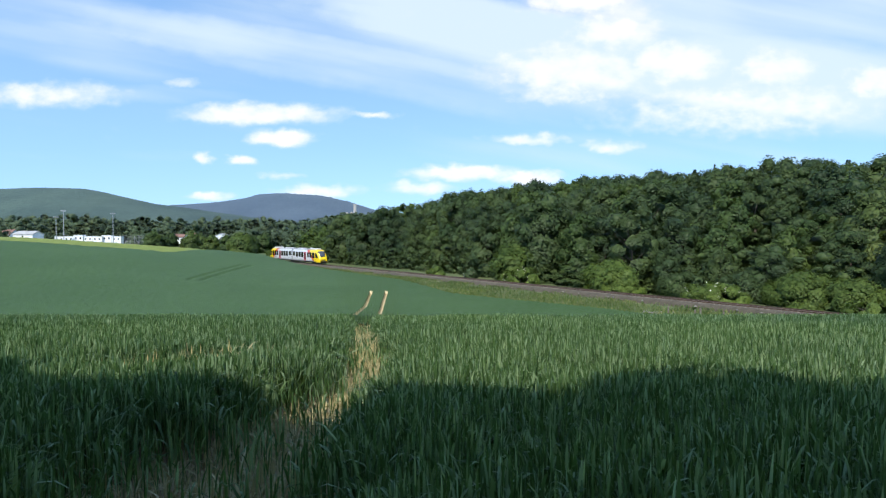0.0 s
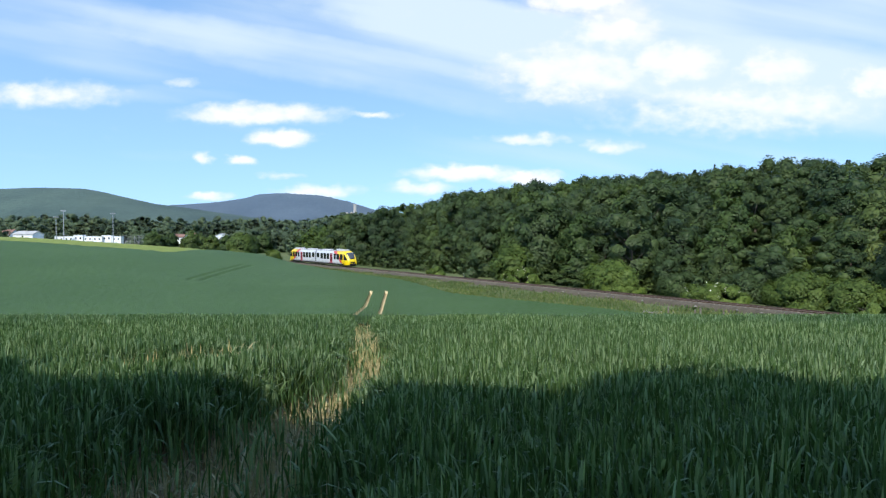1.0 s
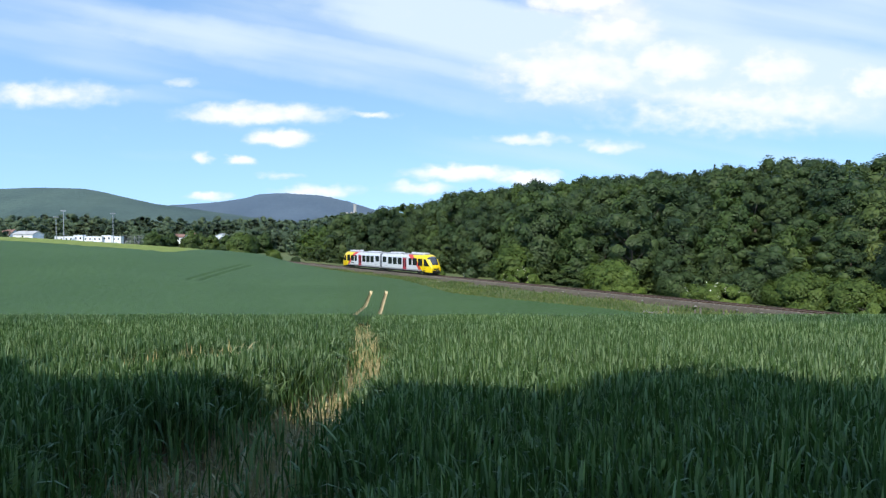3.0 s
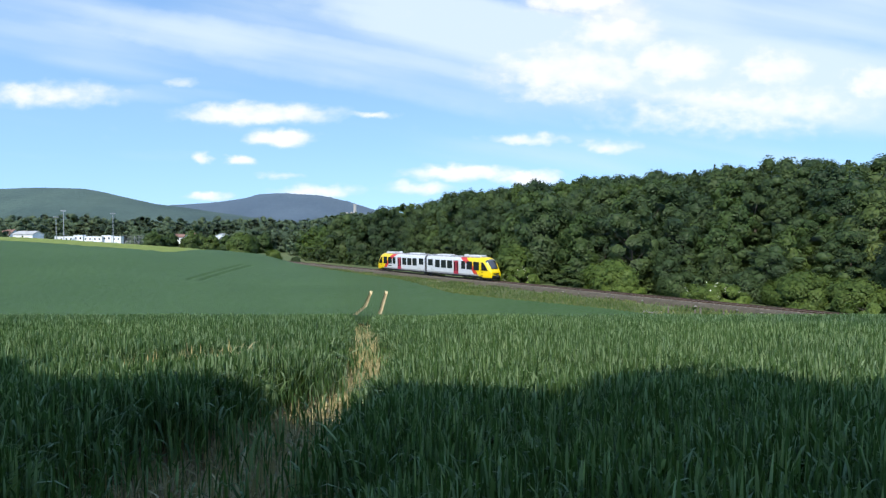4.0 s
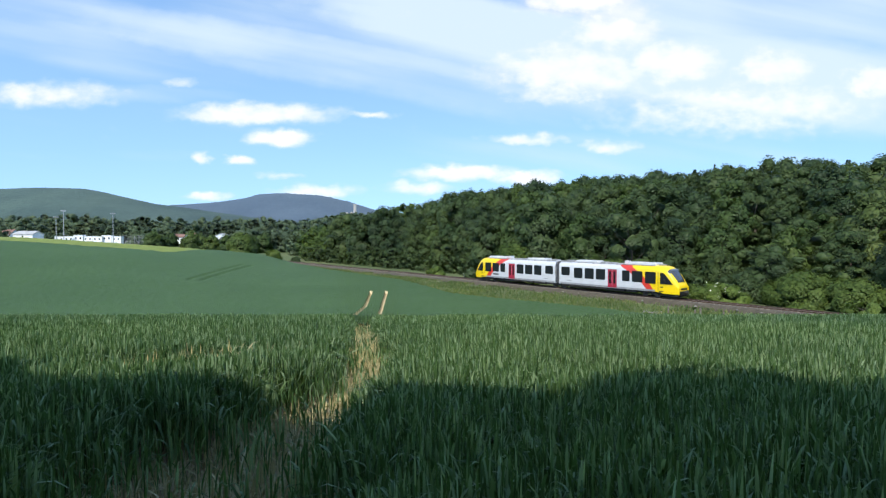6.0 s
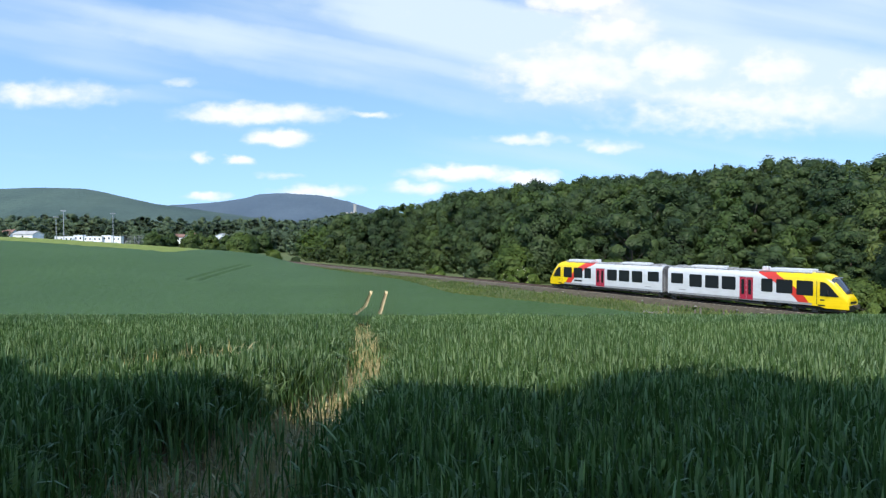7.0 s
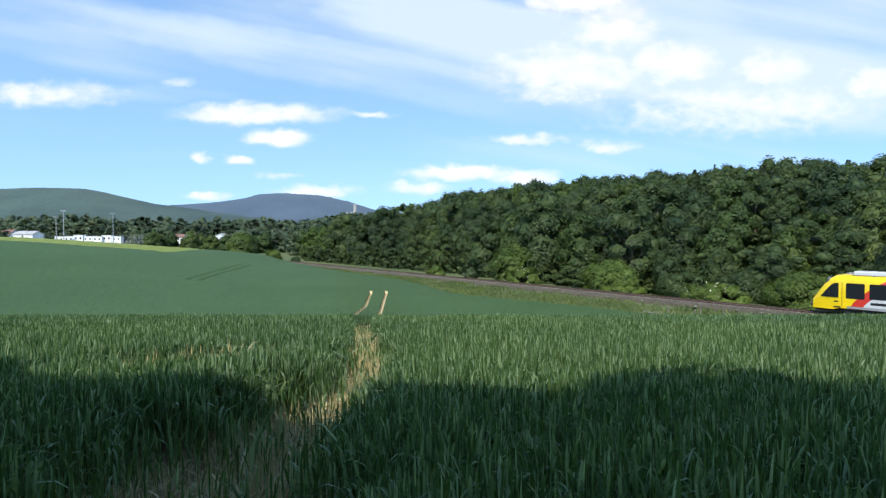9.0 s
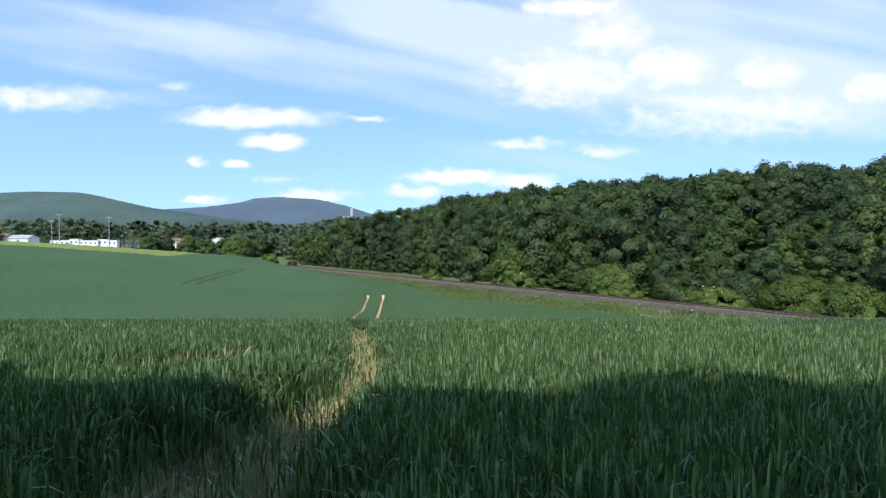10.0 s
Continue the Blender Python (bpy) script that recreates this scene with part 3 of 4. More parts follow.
def build_bush(seed, w, l, h, leaf, n, size, blossom=0, label="green bush", name="bush"):
    rng = np.random.default_rng(seed)
    root = empty(name, None, label=label, category="bush")
    lobes = int(np.clip(n / 200, 16, 44))
    C, r = dome(rng, lobes, l / 2, w / 2, -0.15 * h, h, (0.26, 0.46), 0.45)
    r = np.minimum(r, 0.32 * h)
    V, T, N = crown_arrays(rng, C, r, int(n / lobes * 2.2), size)
    ob = leafy("leaves", V, T, N, leaf)
    ob.parent = root
    bm = bmesh.new()
    for k in range(7):
        a = rng.uniform(0, 6.28)
        tube(bm, (rng.uniform(-0.2, 0.2) * l, 0, -0.3), (math.cos(a) * l * 0.3, math.sin(a) * w * 0.3, h * 0.6), 0.05, 0.015, 5)
    part("stems", bm, M_BARK, root)
    if blossom:
        P, M = crown_skin(rng, C, r * 1.08, 60)
        seen = P[(M[:, 1] < 0.25) & (P[:, 2] > 0.25 * h)]
        heads = seen[rng.choice(len(seen), min(blossom, len(seen)), replace=False)]
        V, T = leaf_cards(np.repeat(heads, 5, 0) + rng.normal(0, 0.09, (len(heads) * 5, 3)), np.tile([0, -0.5, 0.8], (len(heads) * 5, 1)), 0.07, rng)
        ob = new("blossom", mesh_np("blossom", V, [], M_BLOSSOM, False, T))
        ob.parent = root
        ob["label"] = "flat creamy-white flower heads"
    return root


def on_land(x, y, turn=0.0, scale=1.0, sink=0.0):
    return Matrix.LocRotScale((x, y, land_at(x, y) - sink), Euler((0, 0, turn)), (scale,) * 3)


def put_copy(proto, x, y, turn, scale, sink=0.0):
    ob = copy_thing(proto, on_land(x, y, turn, 1, sink))
    ob.scale = (scale, scale, scale * RNG.uniform(0.92, 1.08))
    return ob


def far_crowns(name, places, seeds, leaf, lobes, per, size, low, label, lobe=(0.26, 0.48), belly=0.42):
    """Many crowns in one mesh: places are rows of x, y, height, spread and, off the ground, z."""
    Vs, Ts, Ns, at = [], [], [], 0
    rng = np.random.default_rng(seeds)
    kinds = []
    for _ in range(7):
        w = rng.uniform(0.85, 1.15)
        C, r = dome(rng, lobes, 0.3 * w, 0.3 * w, low, 1.0, lobe, belly)
        P, N = crown_skin(rng, C, r, per)
        kinds.append((P, N, C, r))
    for x, y, h, w, *z in places:
        P, N, C, r = kinds[int(rng.integers(0, 7))]
        a = rng.uniform(0, 6.28)
        c, s = math.cos(a), math.sin(a)
        R = np.array([[c, -s, 0], [s, c, 0], [0, 0, 1]])
        S = np.array([w / 0.3, w / 0.3, h])
        base = np.array([x, y, z[0] if z else land_at(x, y)])
        N1 = (N / S * h) @ R.T
        N1 /= np.linalg.norm(N1, axis=1)[:, None]
        V, T = leaf_cards((P * S) @ R.T + base, N1, size, rng)
        cv = ((C[:, None] + ICO[None] * (r * 0.78)[:, None, None]).reshape(-1, 3) * S) @ R.T + base
        ct = (ICO_T[None] + (np.arange(len(C)) * 12)[:, None, None]).reshape(-1, 3) + len(V)
        Vs += [V, cv]
        Ts += [T + at, ct + at]
        Ns += [np.repeat(N1 + rng.normal(0, 0.17, N1.shape), 3, 0), np.tile(ICO, (len(C), 1))]
        at += len(V) + len(cv)
    return tagged(leafy(name, np.concatenate(Vs), np.concatenate(Ts), np.concatenate(Ns), leaf), label, "wood", kind="stuff")


def plant_wood():
    """The wood on the slope beyond the track; the trees of its edge are things, those behind one mass."""
    tags = dict(group="wood's edge")
    protos = [build_tree(21, 15.5, 5.6, M_LEAF[0], 22, 420, 0.24, 0.03, label="broad dark green oak at the wood's edge", **tags),
              build_tree(22, 14.5, 4.7, M_LEAF[1], 20, 380, 0.23, 0.03, label="full mid green beech at the wood's edge", **tags),
              build_tree(23, 13.5, 4.4, M_LEAF[2], 20, 360, 0.22, 0.03, label="fresh green ash tree at the wood's edge", **tags),
              build_tree(24, 16.0, 4.8, M_LEAF[1], 30, 300, 0.22, 0.04, label="tall dark green tree at the wood's edge", lobe=(0.2, 0.38), **tags),
              build_tree(25, 14.5, 5.2, M_LEAF[0], 18, 460, 0.24, 0.03, label="round-headed dark green oak in the wood", lobe=(0.3, 0.52), **tags)]
    hill = [build_tree(26, 12.5, 5.3, M_LEAF[0], 18, 260, 0.28, 0.08, label="dark green oak crown on the wooded hill", group="hill wood"),
            build_tree(27, 12.0, 4.6, M_LEAF[1], 17, 250, 0.27, 0.08, label="mid green beech crown on the wooded hill", group="hill wood"),
            build_tree(28, 12.5, 5.5, M_LEAF[1], 24, 210, 0.27, 0.08, label="broad beech crown on the wooded hill", group="hill wood", lobe=(0.2, 0.4)),
            build_tree(29, 11.5, 4.5, M_LEAF[2], 16, 250, 0.27, 0.08, label="lighter green ash crown on the wooded hill", group="hill wood")]
    used = set()
    rng = np.random.default_rng(3)
    end = []
    for d in (12, 19, 27, 35, 44, 53, 62, 72, 83):
        u = -265.0 + rng.uniform(0, 6)
        while u < 75:
            uu, dd = u + rng.normal(0, 1.3), max(d + rng.normal(0, 1.5), 10.5)
            dd += 4.5 * (d == 12 and uu < -58)
            x, y = track_xy(uu, dd)
            if x / y < -0.225 + rng.normal(0, 0.006) or x / y > 0.95:
                u += 4
                continue
            sc = rng.uniform(0.76, 1.12)
            if d == 12:
                sc *= np.interp(uu, [-250, -120, -62, -50, -25, -16, -4, 60], [0.5, 0.55, 0.62, 0.98, 1.03, 0.9, 0.5, 0.5])
            if d == 19:
                sc *= np.interp(uu, [-250, -120, -60, -12, 0, 60], [0.75, 0.8, 0.9, 0.9, 0.62, 0.6])
            if d == 27:
                sc *= np.interp(uu, [-60, -12, 0, 60], [0.9, 0.85, 0.7, 0.68])
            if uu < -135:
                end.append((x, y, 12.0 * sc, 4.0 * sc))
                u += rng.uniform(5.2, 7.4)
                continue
            kinds = protos if d < 40 else hill
            if d > 40:
                sc = (0.25 * sc + 0.75) * np.interp(uu, [-70, -25, 20], [1.0, 0.925, 0.91])
            tree = kinds[int(rng.integers(0, len(kinds)))]
            if 27 < d < 40:
                sc *= 0.8
            if tree.name in used:
                put_copy(tree, x, y, rng.uniform(0, 6.28), sc)
            else:
                used.add(tree.name)
                tree.matrix_world = on_land(x, y, 0.0)
            u += rng.uniform(7.6, 11.0) * (0.45 + 0.55 * sc) * (1 if d < 50 else 0.72)
    # lighter trees; the bright shrub leaf also stands in for some haze here
    far_crowns("wood_end", end, 34, M_SHRUB, 13, 90, 0.36, 0.0, "light green, slightly hazed trees where the wood runs down to the valley")
    tips = []
    for d in (80, 90):
        for u in np.arange(-90, 70, 4.2):
            if rng.random() < (0.75 if u < -15 else 0.2):
                tips.append((*track_xy(u + rng.normal(0, 1.4), d + rng.normal(0, 2)), rng.uniform(11.6, 13.3) - 0.8 * (u > -15), rng.uniform(0.8, 1.2)))
    far_crowns("conifer_tips", tips, 32, M_CONIFER, 24, 40, 0.2, 0.3, "dark narrow conifers along the hill's crest", (0.1, 0.3), 0.05)


plant_wood()


def plant_valley():
    rng = np.random.default_rng(8)
    rows = []
    for depth, step_x, h in ((262, 0.016, 0.8), (310, 0.014, 0.95), (375, 0.013, 1.1), (460, 0.011, 1.5), (560, 0.010, 1.85), (640, 0.008, 2.15), (455, 0.011, 0.7), (370, 0.012, 0.5)):
        a = -0.86
        while a < (-0.15 if depth < 300 else -0.05):
            dep = depth * rng.uniform(0.95, 1.05)
            near_gap = depth < 300 and a < -0.25
            open_view = depth < 400 and (-0.735 < a < -0.50 or -0.46 < a < -0.345)
            if not near_gap and not (open_view and rng.random() < 1.1):
                k = h * rng.uniform(0.75, 1.15)
                rows.append((a * dep, dep, 12.0 * k, 5.4 * k ** 0.6))
            a += step_x * rng.uniform(0.7, 1.4)
    far_crowns("valley_wood", rows, 33, M_HAZYLEAF, 14, 56, 0.5, 0.0, "belt of trees across the valley floor, in haze-paled green", (0.34, 0.56), 0.5)
    single = build_tree(44, 9.0, 3.9, M_LEAF[2], 20, 260, 0.3, 0.02, label="round green tree in the valley meadow", group="meadow trees")
    spots = [(-0.485, 245, 1.05), (-0.468, 250, 0.8), (-0.42, 262, 1.0), (-0.36, 285, 1.0), (-0.345, 280, 0.85), (-0.385, 290, 1.0), (-0.43, 275, 0.75), (-0.455, 285, 0.9), (-0.405, 300, 1.05), (-0.32, 290, 1.0), (-0.30, 300, 1.1), (-0.215, 240, 1.15), (-0.232, 250, 0.9), (-0.19, 235, 1.0), (-0.15, 225, 0.9), (-0.20, 260, 1.3),
             (-0.165, 262, 1.35), (-0.735, 330, 0.8), (-0.125, 222, 1.1), (-0.235, 270, 1.25)]
    single.matrix_world = on_land(spots[0][0] * spots[0][1], spots[0][1])
    for a, dep, sc in spots[1:]:
        put_copy(single, a * dep, dep, a * 40, sc)


plant_valley()


def wood_castle_hill():
    rng = np.random.default_rng(52)
    rows = []
    prof = [(-0.30, 0.0), (-0.25, 0.012), (-0.20, 0.022), (-0.165, 0.027), (-0.135, 0.0285), (-0.11, 0.024), (-0.085, 0.012), (-0.05, 0.0)]
    for dep, drop in ((700, 26), (745, 17), (790, 9), (830, 4)):
        for a in np.arange(-0.27, -0.06, 0.0085):
            a2 = a + rng.normal(0, 0.003)
            z = np.interp(a2, [p[0] for p in prof], [p[1] for p in prof]) * 900 - drop - 5
            k = rng.uniform(0.8, 1.2)
            rows.append((a2 * dep, dep, 12 * k, 5 * k, z))
    far_crowns("castle_wood", rows, 53, M_HAZYLEAF, 10, 44, 1.1, 0.0, "trees covering the castle hill, in haze-paled green")


wood_castle_hill()


def beside_track(a, d):
    """Place in the direction X/Y = a on the line that runs d metres beyond the track."""
    ox, oy = track_xy(0, d)
    k = (a * oy - ox) / (TDIR.x - a * TDIR.y)
    return ox + TDIR.x * k, oy + TDIR.y * k


def plant_bushes():
    for seed, a, d, l, w, h, leaf, n, size, blossom, label in (
            (81, 0.283, 6.0, 9.5, 4.5, 5.0, M_BUSH, 7200, 0.15, 0, "bright green bramble thicket beside the railway"),
            (82, 0.285, 4.4, 10.5, 2.4, 2.0, M_BUSH, 4500, 0.12, 0, "low bright green bramble hedge beside the track"),
            (83, 0.455, 4.8, 9.0, 3.4, 2.7, M_BUSH, 6300, 0.12, 26, "low elder hedge with creamy flower heads"),
            (84, 0.73, 4.6, 7.0, 3.0, 2.0, M_BUSH, 3600, 0.12, 0, "low green bush beside the track"),
            (85, 0.60, 9.5, 10.0, 5.0, 4.3, M_SHRUB, 10800, 0.115, 0, "tall loose green shrub below the wood"),
            (86, 0.50, 9.5, 8.0, 4.5, 4.0, M_LEAF[1], 9900, 0.115, 0, "tall loose green shrub below the wood"),
            (87, 0.69, 9.8, 9.0, 5.0, 3.9, M_SHRUB, 9900, 0.115, 0, "tall loose green shrub below the wood"),
            (95, 0.40, 9.0, 9.0, 4.5, 3.6, M_LEAF[0], 8100, 0.12, 0, "dark green shrub below the wood"),
            (88, 0.118, 7.5, 9.0, 6.0, 7.4, M_SHRUB, 8100, 0.2, 0, "round pale green elder tree-bush beside the railway"),
            (89, 0.128, 4.8, 8.5, 2.8, 2.8, M_BUSH, 4500, 0.15, 40, "elder bush covered in creamy flower heads"),
            (90, -0.013, 4.8, 6.5, 2.4, 2.2, M_BUSH, 3600, 0.15, 0, "low green bush beside the railway"),
            (91, 0.045, 6.8, 4.0, 2.0, 2.2, M_LEAF[1], 1500, 0.2, 26, "elder bush with white flower heads"),
            (92, -0.335, -7.5, 11.0, 9.0, 8.5, M_SHRUB, 8100, 0.3, 0, "large round green bush at the field's edge"),
            (93, -0.283, 5.5, 9.0, 4.0, 4.0, M_BUSH, 3600, 0.26, 0, "low green bush in the meadow"),
            (96, 0.748, 17.0, 5.5, 5.0, 9.5, M_PALE, 5400, 0.2, 0, "pale yellowish-green tree in fresh leaf"),
            (94, -0.246, 5.0, 3.5, 2.5, 2.0, M_LEAF[1], 900, 0.25, 0, "small dark bush in the meadow")):
        bush = build_bush(seed, w, l, h, leaf, n, size, blossom, label)
        x, y = beside_track(a, d)
        bush.matrix_world = on_land(x, y, HEAD, 1, 0.05)


plant_bushes()


def plant_undergrowth():
    """Continuous shrubs that close the wood's foot along the railway."""
    rng = np.random.default_rng(23)
    rows = []
    for d, h0 in ((9.0, 2.2), (10.5, 3.4), (12.5, 4.6), (16.0, 5.5), (22.0, 6.5), (29.0, 7.0), (40.0, 6.5)):
        u = -250.0 if d < 15 else -130.0
        while u < 75:
            k = rng.uniform(0.7, 1.3)
            x, y = track_xy(u, d + rng.normal(0, 0.5))
            if x / y > -0.23 and not (d < 12 and u < -42):
                rows.append((x, y, h0 * k, (1.7 if d < 15 else 2.6) * k))
            u += rng.uniform(1.8, 3.2) * (1 if d < 15 else 1.35)
    far_crowns("undergrowth", rows, 37, M_LEAF[1], 8, 64, 0.2, -0.1, "loose green shrubs and saplings at the wood's foot")


plant_undergrowth()


# ---- distant hills ----
def build_hill(name, depth, prof, base, colour1, colour2, label, seed):
    """A wooded ridge seen far off; prof gives its crest as (X/Y, rise/Y)."""
    rng = np.random.default_rng(seed)
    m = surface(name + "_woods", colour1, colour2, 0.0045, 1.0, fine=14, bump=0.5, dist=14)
    cols = np.linspace(prof[0][0], prof[-1][0], 420)
    crest = np.interp(cols, [p[0] for p in prof], [p[1] for p in prof]) * depth
    crest = np.convolve(np.pad(crest, 4, "edge"), np.ones(9) / 9, "valid")
    rows = np.linspace(0, 1, 26)
    V = []
    for r in rows:
        y = depth * (0.72 + 0.28 * r)
        h = base + (crest - base) * step(0, 1, r) ** 0.9
        bumps = rng.uniform(-3.5, 3.5, len(cols)) * (depth / 2500) * (r > 0.99)
        V.append(np.c_[cols * y, np.full(len(cols), y), h + bumps + EYE.z])
    y = depth * 1.1
    V.append(np.c_[cols * y, np.full(len(cols), y), crest * 0.3 + base])
    V = np.concatenate(V)
    n, k = len(cols), len(rows) + 1
    i = (np.arange(k - 1)[:, None] * n + np.arange(n - 1)[None, :]).ravel()
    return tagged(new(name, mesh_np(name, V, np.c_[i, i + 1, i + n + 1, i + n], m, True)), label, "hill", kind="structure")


# the two far ridges have the blue of haze mixed into their wood colours
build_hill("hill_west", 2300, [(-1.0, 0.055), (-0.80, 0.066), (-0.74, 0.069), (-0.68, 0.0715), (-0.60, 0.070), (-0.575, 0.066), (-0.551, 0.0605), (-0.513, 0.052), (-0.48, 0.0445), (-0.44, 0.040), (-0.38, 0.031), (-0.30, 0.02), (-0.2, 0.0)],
           -12, (0.034, 0.064, 0.060), (0.064, 0.103, 0.084), "long wooded ridge in the distance, painted in blue-green haze", 1)
# further off, so more haze blue in the base colours
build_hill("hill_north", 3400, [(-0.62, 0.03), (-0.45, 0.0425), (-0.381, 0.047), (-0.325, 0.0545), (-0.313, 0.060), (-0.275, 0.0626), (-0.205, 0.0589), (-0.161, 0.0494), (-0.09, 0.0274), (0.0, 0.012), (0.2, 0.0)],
           -12, (0.054, 0.084, 0.118), (0.074, 0.108, 0.142), "flat-topped wooded mountain in the distance, painted in blue haze", 2)
build_hill("castle_hill", 900, [(-0.30, 0.0), (-0.25, 0.012), (-0.20, 0.022), (-0.165, 0.027), (-0.135, 0.0285), (-0.11, 0.024), (-0.085, 0.012), (-0.05, 0.0)],
           -14, (0.03, 0.062, 0.03), (0.05, 0.09, 0.042), "low wooded hill below a castle ruin", 3)


# ---- far buildings ----
M_WHITE = surface("white_cladding", (0.72, 0.73, 0.74), (0.82, 0.82, 0.82), 0.3, 0.7, bump=0)
M_SLATE = surface("grey_roof", (0.30, 0.30, 0.30), (0.42, 0.42, 0.41), 0.5, 0.8, bump=0)
M_TILE = surface("red_roof", (0.16, 0.085, 0.065), (0.22, 0.12, 0.09), 0.8, 0.85, bump=0)
M_RUIN = surface("castle_stone", (0.36, 0.34, 0.31), (0.48, 0.45, 0.40), 0.2, 0.95)
M_MAST = surface("galvanised_mast", (0.30, 0.31, 0.32), (0.40, 0.41, 0.42), 1, 0.6, 0.4, bump=0)


def build_house(a, depth, w, dp, h, roof_h, wall_m, roof_m, label, turn=0.0, z=None, windows=3, name="house"):
    x, y = a * depth, depth
    root = empty(name, Matrix.Translation((x, y, land_at(x, y) if z is None else z)) @ Matrix.Rotation(turn, 4, "Z"), label=label, category="house")
    bm = bmesh.new()
    box(bm, -w / 2, w / 2, -dp / 2, dp / 2, -1.5, h)
    if roof_h > 0.3:
        for sx in (-w / 2, w / 2):
            bm.faces.new([bm.verts.new(p) for p in ((sx, -dp / 2, h), (sx, dp / 2, h), (sx, 0, h + roof_h))])
    wall = part("wall", bm, wall_m, root)
    bm = bmesh.new()
    if roof_h > 0.3:
        for sy in (-1, 1):
            e = 0.35
            q = [Vector((-w / 2 - e, sy * (dp / 2 + e), h - e * roof_h / (dp / 2))), Vector((w / 2 + e, sy * (dp / 2 + e), h - e * roof_h / (dp / 2))), Vector((w / 2 + e, 0, h + roof_h)), Vector((-w / 2 - e, 0, h + roof_h))]
            lo = [bm.verts.new(p) for p in q]
            hi = [bm.verts.new(p + Vector((0, 0, 0.22))) for p in q]
            bm.faces.new(lo[::-1]), bm.faces.new(hi)
            for i in range(4):
                bm.faces.new((lo[i], lo[(i + 1) % 4], hi[(i + 1) % 4], hi[i]))
        bmesh.ops.recalc_face_normals(bm, faces=bm.faces)
    else:
        box(bm, -w / 2 - 0.15, w / 2 + 0.15, -dp / 2 - 0.15, dp / 2 + 0.15, h, h + 0.18)
    part("roof", bm, roof_m, root)
    for i in range(windows):
        cx = (i + 0.5) / windows * w - w / 2
        bm = bmesh.new()
        box(bm, cx - 0.4, cx + 0.4, -dp / 2 - 0.04, -dp / 2 + 0.1, h * 0.45, h * 0.72)
        part("window", bm, M_GLASS, wall)
    return root


rng_far = np.random.default_rng(14)
for k in range(7):
    a = -0.638 + k * 0.0158
    build_house(a, 330 + rng_far.uniform(-3, 3), 5.0, 3.0, 3.0 + (0.8 if k in (2, 5) else 0.0) + rng_far.uniform(-0.1, 0.25), 0.0, M_WHITE, M_WHITE,
                "white flat-roofed cabin beside the sports ground", z=-4.9, windows=2, name="cabin")
build_house(-0.692, 320, 10.5, 9.0, 2.6, 1.6, M_WHITE, M_SLATE, "pale hall with a shallow grey gable roof", z=-3.0, windows=1, name="hall")
build_house(-0.437, 330, 5.5, 7.0, 3.0, 1.4, M_WHITE, M_TILE, "white house with a red tiled roof", z=-5.0)
build_house(-0.419, 335, 4.5, 7.0, 3.5, 1.5, M_WHITE, M_TILE, "white house with a red tiled roof", z=-5.0)
build_house(-0.368, 345, 4.5, 6.0, 2.8, 1.0, M_WHITE, M_SLATE, "white house with a grey gable roof", 1.57, z=-4.0)
build_house(-0.723, 345, 6.0, 8.0, 3.6, 2.4, M_WHITE, M_TILE, "low house with a red tiled roof", z=-4.0)


def build_mast(a, depth, h):
    x, y = a * depth, depth
    z = -6.0
    root = empty("floodlight_mast", Matrix.Translation((x, y, z)), label="tall grey floodlight mast of a sports ground", category="floodlight", group="floodlight masts")
    bm = bmesh.new()
    tube(bm, (0, 0, -3), (0, 0, h), 0.26, 0.14, 10)
    pole = part("pole", bm, M_MAST, root)
    bm = bmesh.new()
    box(bm, -1.3, 1.3, -0.08, 0.08, h - 0.1, h + 0.06)
    bar = part("crossbar", bm, M_MAST, root)
    for i in (-1, 0, 1):
        bm = bmesh.new()
        box(bm, i * 1.0 - 0.35, i * 1.0 + 0.35, -0.3, 0.25, h + 0.06, h + 0.55, 0.05)
        part("lamp_housing", bm, M_MAST, bar)


for a, dep, h in ((-0.633, 300, 17.2), (-0.6455, 320, 14.5), (-0.5505, 300, 15.8)):
    build_mast(a, dep, h)


def build_net_fence():
    root = empty("ball_fence", Matrix.Translation((-0.515 * 300, 300, -6.2)), label="tall wire ball-stop fence on grey posts", category="fence")
    for i in range(7):
        bm = bmesh.new()
        tube(bm, (i * 2.2 - 6.6, 0, -2), (i * 2.2 - 6.6, 0, 5.2), 0.06, 0.06, 6)
        part("post", bm, M_MAST, root)
    for i in range(9):
        bm = bmesh.new()
        tube(bm, (-6.6, 0, 0.6 + i * 0.56), (6.6, 0, 0.6 + i * 0.56), 0.035, 0.035, 4)
        part("wire", bm, M_MAST, root)


build_net_fence()


def build_castle():
    dep = 880
    z0 = 0.0272 * dep
    root = empty("castle_ruin", Matrix.Translation((-0.1465 * dep, dep, z0)), label="pale stone castle ruin with a tall keep", category="castle")
    bm = bmesh.new()
    tube(bm, (0, 0, -6), (0, 0, 15.5), 2.5, 2.3, 14)
    tower = part("tower", bm, M_RUIN, root, "tall round stone keep")
    for i in range(6):
        bm = bmesh.new()
        c, s = math.cos(i * 1.047), math.sin(i * 1.047)
        box(bm, c * 2.05 - 0.4, c * 2.05 + 0.4, s * 2.05 - 0.4, s * 2.05 + 0.4, 15.5, 16.7)
        part("battlement", bm, M_RUIN, tower)
    for x0, x1, h in ((-14, -10.5, 4.5), (-10.5, -7, 2.2), (-7, -4, 5.2), (-4, 3.5, 2.6), (3.5, 6.5, 1.2)):
        bm = bmesh.new()
        box(bm, x0, x1, 1.0, 2.6, -6, h, 0.2)
        part("curtain_wall", bm, M_RUIN, root)


build_castle()

